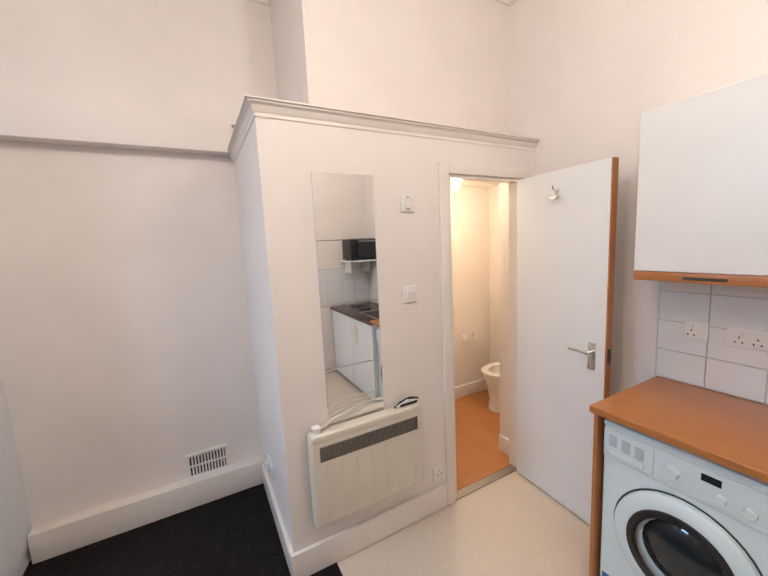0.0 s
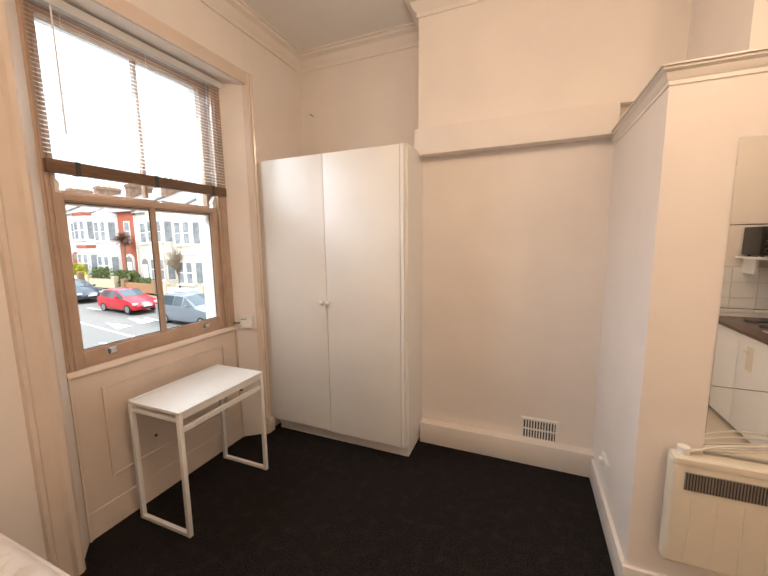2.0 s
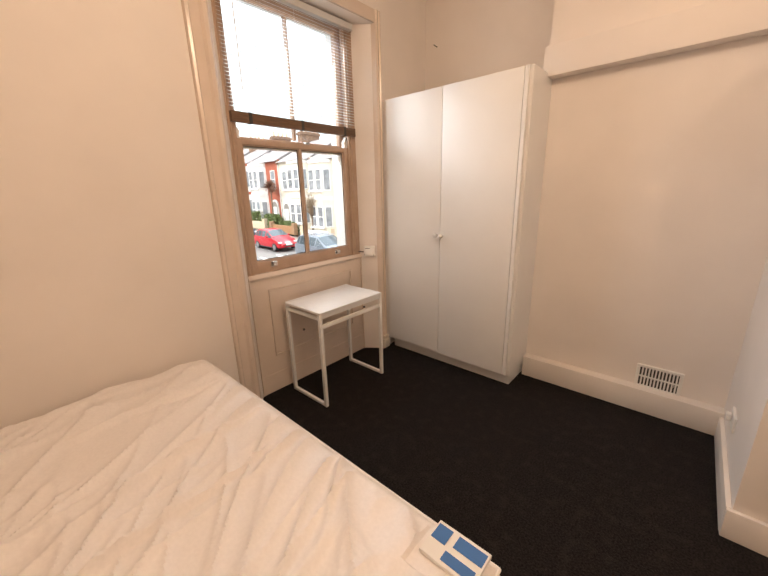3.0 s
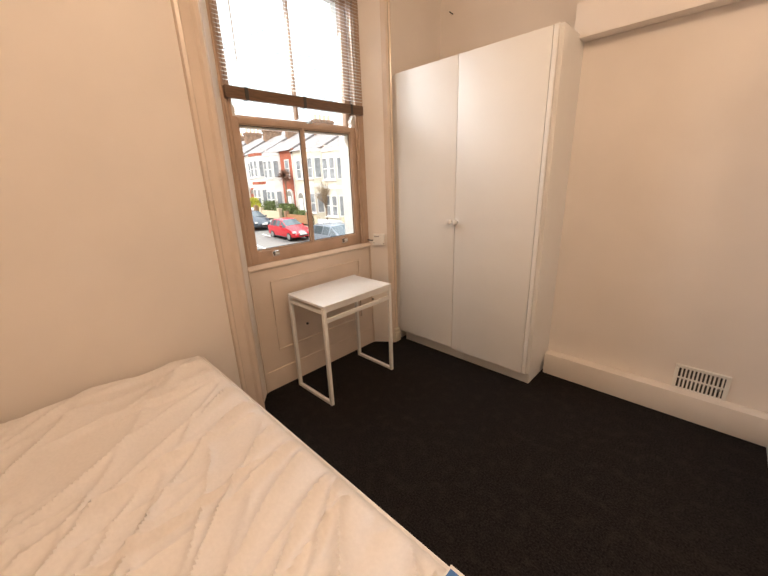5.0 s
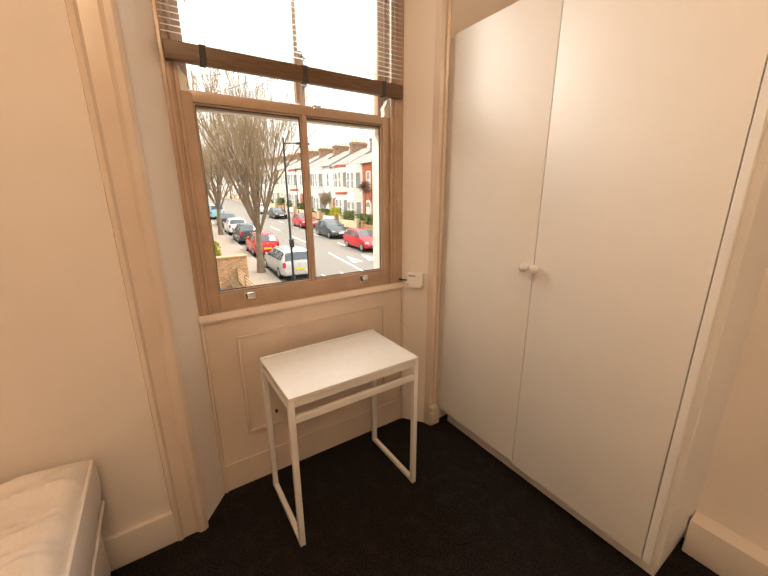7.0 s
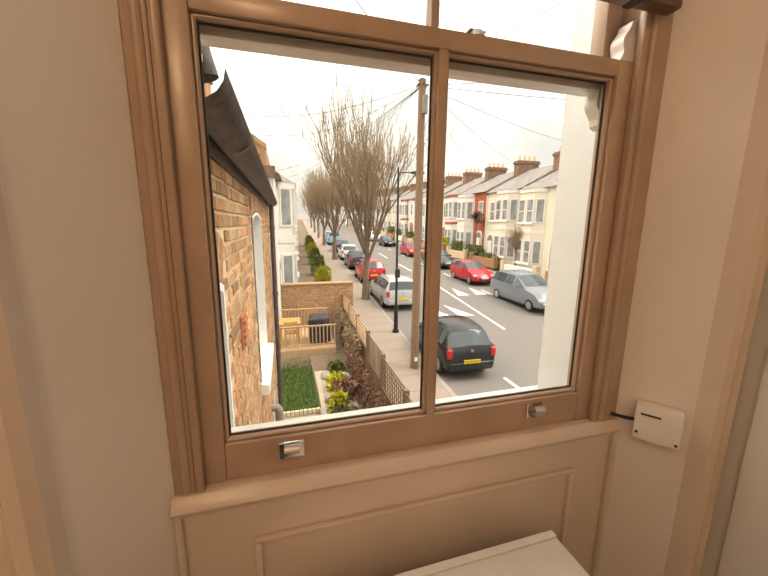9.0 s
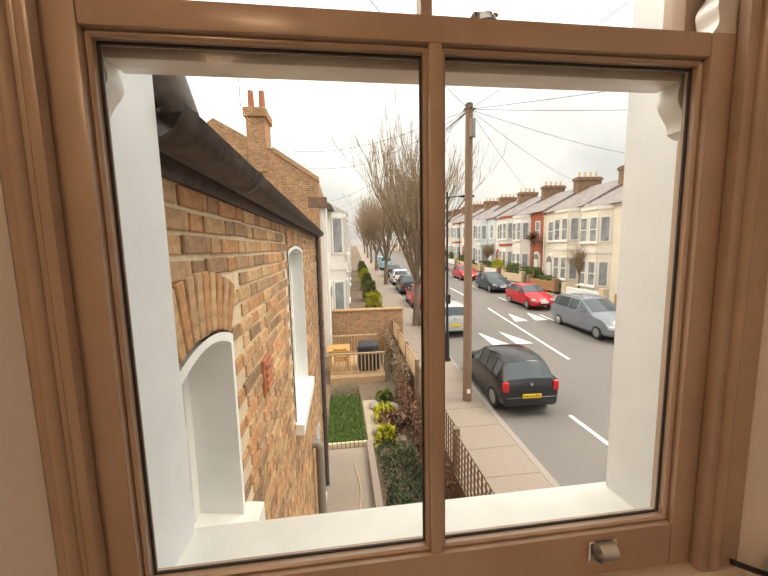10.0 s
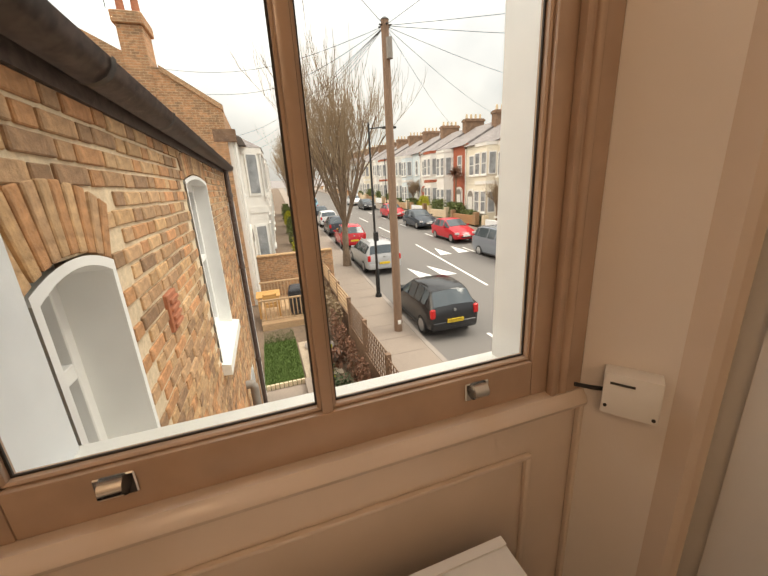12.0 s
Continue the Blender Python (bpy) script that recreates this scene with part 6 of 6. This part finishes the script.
part("wall", box(B(), -0.12, -1.0, -0.2, 0.12, 1.6, 1.2, 0.01), OUTWHITE, gw2, smooth=False)
hose = thing("garden_hose", "thin yellow hose lying along the path", "hose", (-5, 0.5, fl + 0.015))
part("hose", tube(B(), [(2.5 - 0.35 * k, 0.06 * math.sin(k * 0.9), 0.008) for k in range(12)], 0.012, 6), DECK, hose)

# ---- the house's own rear wing: brick wall with windows ----
WY = -0.13
W1 = (-0.93, -0.42, 0.45, 1.30)
W2 = (-3.75, -2.60, -0.02, 1.63)
W3 = (-5.2, -4.35, -2.7, -1.3)
wing = thing("wall_wing", "old stock brick wall of the rear wing with white windows", "wall", (0, 0, 0), kind="structure")
bm = B()


def wall_pieces(bm, y0, y1, x0, x1, z0, z1, holes):
    xs = sorted({x0, x1, *[h[0] for h in holes], *[h[1] for h in holes]})
    for a, b in zip(xs, xs[1:]):
        zz = z0
        for h in sorted((h for h in holes if h[0] <= a and h[1] >= b), key=lambda h: h[2]):
            box(bm, a, y0, zz, b, y1, h[2])
            zz = h[3]
        box(bm, a, y0, zz, b, y1, z1)


wall_pieces(bm, WY - 0.30, WY - 0.011, -5.95, -0.21, -3.05, 1.90, (W1, W2, W3))
part("mortar_core", bm, MORTAR, wing, smooth=False)
box_me = []
for k in range(6):
    bm = B()
    L = 0.215 if k < 4 else 0.103
    box(bm, -L / 2 + 0.003, -0.03, -0.0295, L / 2 - 0.003, 0.0, 0.0295, 0.004)
    for v in bm.verts:
        v.co += Vector((noise.noise(v.co * 40 + Vector((k * 7, 0, 0))), 0.7 * noise.noise(v.co * 40 + Vector((0, k * 5, 3))), noise.noise(v.co * 40 + Vector((1, 0, k * 3))))) * 0.003
    box_me.append(mesh_of("brick", bm, BRICK, False))
far = []
rnd = random.Random(11)
near_count = 0
for course in range(66):
    z = -3.0 + 0.0375 + course * 0.075
    if z > 1.87:
        break
    x = -0.215 - (0.0 if course % 2 else 0.06)
    flem = course % 2
    while x > -5.9:
        L = 0.215 if flem else 0.103
        flem = not flem
        cx = x - L / 2
        x -= L + 0.011
        clash = False
        for h in (W1, W2, W3):
            top_ = h[3] + (0.215 if h is W1 else 0.19 if h is W2 else 0)
            if cx + L / 2 > h[0] - 0.004 and cx - L / 2 < h[1] + 0.004 and h[2] - 0.04 < z < top_:
                clash = True
        if clash or -1.62 < cx < -1.42 and 0.72 < z < 0.98:
            continue
        if cx > -2.3 and z > 0.35 and near_count < 300:
            near_count += 1
            o = new("brick", box_me[rnd.randrange(4) if L > 0.2 else 4 + rnd.randrange(2)])
            o.parent = wing
            o.location = (cx, WY + rnd.uniform(-0.003, 0.003), z + rnd.uniform(-0.003, 0.003))
        else:
            far.append((cx, z, L, WY + rnd.uniform(-0.003, 0.003)))
vs, fs = [], []
for cx, z, L, y in far:
    k = len(vs)
    for dx in (-L / 2, L / 2):
        for dy in (-0.03, 0):
            for dz in (-0.0295, 0.0295):
                vs.append((cx + dx, y + dy, z + dz))
    fs += [(k + 2, k + 3, k + 7, k + 6), (k + 1, k + 5, k + 7, k + 3), (k, k + 2, k + 6, k + 4), (k + 4, k + 6, k + 7, k + 5), (k, k + 1, k + 3, k + 2)]
me = bpy.data.meshes.new("brickwork")
me.from_pydata(vs, [], fs)
me.materials.append(BRICK)
fb = new("brickwork", me)
fb.parent = wing
tagged(fb, kind="stuff")
# gauged arches of upright bricks over the two upper windows
for h, n, rise in ((W1, 10, 0.235), (W2, 14, 0.20)):
    xm = (h[0] + h[1]) / 2
    for k in range(n):
        f = (k - (n - 1) / 2) / ((n - 1) / 2)
        bm = B()
        w = (h[1] - h[0]) / n * 0.42
        bow = 0.05 * (1 - f * f) - 0.05
        box(bm, -w, -0.03, 0, w, 0.002, rise - 0.02, 0.004)
        for v in bm.verts:
            v.co.x *= 1 + 0.35 * v.co.z / rise
        o = part("arch_brick", bm, BRICK, wing, smooth=False)
        o.matrix_basis = pose(xm + f * (h[1] - h[0]) / 2 * 0.93, WY, h[3] + bow + 0.01, 0, f * 20 + rnd.uniform(-3, 3), 0)
REVEAL = material("white_reveal_paint", (0.82, 0.82, 0.80), 0.6, noise_scale=12, vary=0.03, bump=0.15, dirt=0.15, dirt_scale=4)


def wing_window(h, deep, bars):
    x0, x1, z0, z1 = h
    wz = thing("window_wing", "white painted sash window in the brick wing", "window", (0, 0, 0), kind="structure")
    n = 10
    xm, hw = (x0 + x1) / 2, (x1 - x0) / 2
    curve = [(xm + hw * (2 * k / n - 1), z1 - 0.05 * ((2 * k / n - 1) ** 2)) for k in range(n + 1)]
    bm = B()
    outer = [(x0, z0)] + curve + [(x1, z0)]
    inner = [(xm + (a - xm) * (1 - 0.03 / hw), z0 + 0.0 if b == z0 else b - 0.03) for a, b in outer]
    rows = [[(a, WY + 0.006, b) for a, b in outer], [(a, WY + 0.006, b) for a, b in inner], [(a, WY - deep, b) for a, b in inner]]
    grid_mesh(bm, rows)
    part("reveal", bm, REVEAL, wz, smooth=False)
    f = B()
    for a, b, c, d in ((x0, x0 + 0.08, z0, z1), (x1 - 0.08, x1, z0, z1), (x0 + 0.081, x1 - 0.081, z0, z0 + 0.10), (x0 + 0.081, x1 - 0.081, z1 - 0.14, z1), (x0 + 0.081, x1 - 0.081, (z0 + z1) / 2 - 0.03, (z0 + z1) / 2 + 0.03)):
        box(f, a, WY - deep - 0.05, c, b, WY - deep, d, 0.004)
    if bars:
        box(f, xm - 0.012, WY - deep - 0.04, z0 + 0.1, xm + 0.012, WY - deep - 0.005, z1 - 0.12, 0.003)
    fr = part("window_frame", f, REVEAL, wz)
    part("pane", box(B(), x0 - 0.03, WY - deep - 0.06, z0 - 0.03, x1 + 0.03, WY - deep - 0.052, z1 + 0.05), PANEDARK, fr, smooth=False)
    bm = B()
    prism(bm, [(WY - deep, z0 + 0.03), (WY - deep, z0 - 0.09), (WY + 0.075, z0 - 0.11), (WY + 0.075, z0 - 0.01)], x0 - 0.05, x1 + 0.04, "x")
    part("window_sill", bm, STONE, wz, "white stone sill with lichen stains")


wing_window(W1, 0.17, False)
wing_window(W2, 0.13, False)
wing_window(W3, 0.12, False)
vb = thing("air_brick", "terracotta louvred air brick", "vent", (-1.52, WY, 0.86))
part("frame", box(B(), -0.09, -0.02, -0.105, 0.09, 0.012, 0.105, 0.006), TERRACOTTA, vb)
for k in range(4):
    part("louvre", box(B(), -0.075, 0.008, -0.085 + 0.045 * k, 0.075, 0.026, -0.06 + 0.045 * k, 0.004), TERRACOTTA, vb)

gut = thing("gutter", "black gutter along the eaves of the wing", "gutter", (0, WY, 1.84))
bm = B()
rows = []
for k in range(9):
    a = math.pi + math.pi * k / 8
    rows.append([(x, 0.085 + 0.075 * math.cos(a), 0.055 + 0.075 * math.sin(a)) for x in (-0.225, -6.3)])
grid_mesh(bm, rows)
bmesh.ops.solidify(bm, geom=bm.faces[:], thickness=0.005)
part("trough", bm, GUTTER, gut)
for k in range(7):
    x = -0.9 - 0.85 * k
    bm = B()
    rows = []
    for j in range(9):
        a = math.pi + math.pi * j / 8
        rows.append([(x + dx, 0.085 + 0.083 * math.cos(a), 0.055 + 0.083 * math.sin(a)) for dx in (-0.02, 0.02)])
    grid_mesh(bm, rows)
    part("bracket", bm, BLKMETAL, gut)
part("fascia", box(B(), -6.1, -0.02, -0.045, -0.215, 0.008, 0.1), GUTTER, gut, smooth=False)
bm = B()
prism(bm, [(0.03, 0.102), (0.03, 0.125), (-3.5, 1.2), (-3.5, 1.15)], -6.2, -0.215, "x")
setting("wing_roof", bm, SLATE, "dark slate roof of the rear wing", "roof").location = (0, WY, 1.84)
dp = thing("downpipe", "black rainwater downpipe at the wing's corner", "pipe", (-5.82, WY, 0))
part("pipe", cyl(B(), (0, 0.06, -3.0), (0, 0.06, 1.85), 0.04, n=12), GUTTER, dp)
for z in (-1.6, 0.2, 1.4):
    part("collar", cyl(B(), (0, 0.06, z), (0, 0.06, z + 0.06), 0.05, n=12), GUTTER, dp)
up_p = thing("upper_downpipe", "black downpipe coming down the house wall to the gutter", "pipe", (-0.40, WY, 0))
part("pipe", tube(B(), [(0.0, 0.02, 3.6), (0.0, 0.02, 2.15), (-0.02, 0.075, 1.93)], 0.045, 12), GUTTER, up_p)
part("collar", cyl(B(), (0, 0.02, 2.14), (0, 0.02, 2.2), 0.055, n=14), GUTTER, up_p)
sp = thing("soil_pipe", "grey plastic waste pipe elbow low on the brick wall", "pipe", (-3.9, WY, -1.35))
part("elbow", tube(B(), [(0, -0.05, 0.35), (0, 0.07, 0.35), (0, 0.10, 0.3), (0, 0.10, -1.6)], 0.055, 12), GREYGRILLE, sp)
setting("wall_wing_end", box(B(), -6.9, -3.0, -3.05, -5.96, WY + 0.03, 1.3), OUTWHITE, "white rendered end of the rear wing", "wall")

# ---- floor planks of the bathroom, tiles of the kitchen ----
bm = B()
box(bm, -0.0605, -0.535, -0.012, 0.0605, 0.535, 0.0, 0.0005)
plank_me = mesh_of("plank", bm, LAMINATE, False)
for k in range(20):
    o = new("plank", plank_me)
    o.parent = bathfloor
    o.location = (2.9 + k * 0.1215, 1.283, 0.0)
bm = B()
box(bm, -0.006, -0.098, -0.073, 0.0, 0.098, 0.073, 0.0015)
tile_me = mesh_of("tile", bm, TILE, False)
backing = setting("tile_backing", box(B(), XE - 0.004, -1.95, 0.92, XE, -0.06, 1.52), GROUT, "grey grout bed of the kitchen splashback", "splashback")
for k in range(9):
    for j in range(4):
        o = new("tile", tile_me)
        o.parent = backing
        o.location = (XE - 0.004, -0.165 - 0.2 * k, 0.995 + 0.15 * j)
bm = B()
box(bm, -0.098, 0.0, -0.073, 0.098, 0.006, 0.073, 0.0015)
tile2_me = mesh_of("tile", bm, TILE, False)
backing2 = setting("tile_backing_south", box(B(), 3.5, YS, 0.92, XE - 0.005, YS + 0.004, 1.38), GROUT, "grey grout bed of the side splashback", "splashback")
for k in range(5):
    for j in range(3):
        o = new("tile", tile2_me)
        o.parent = backing2
        o.location = (3.61 + 0.2 * k, YS + 0.004, 0.995 + 0.15 * j)
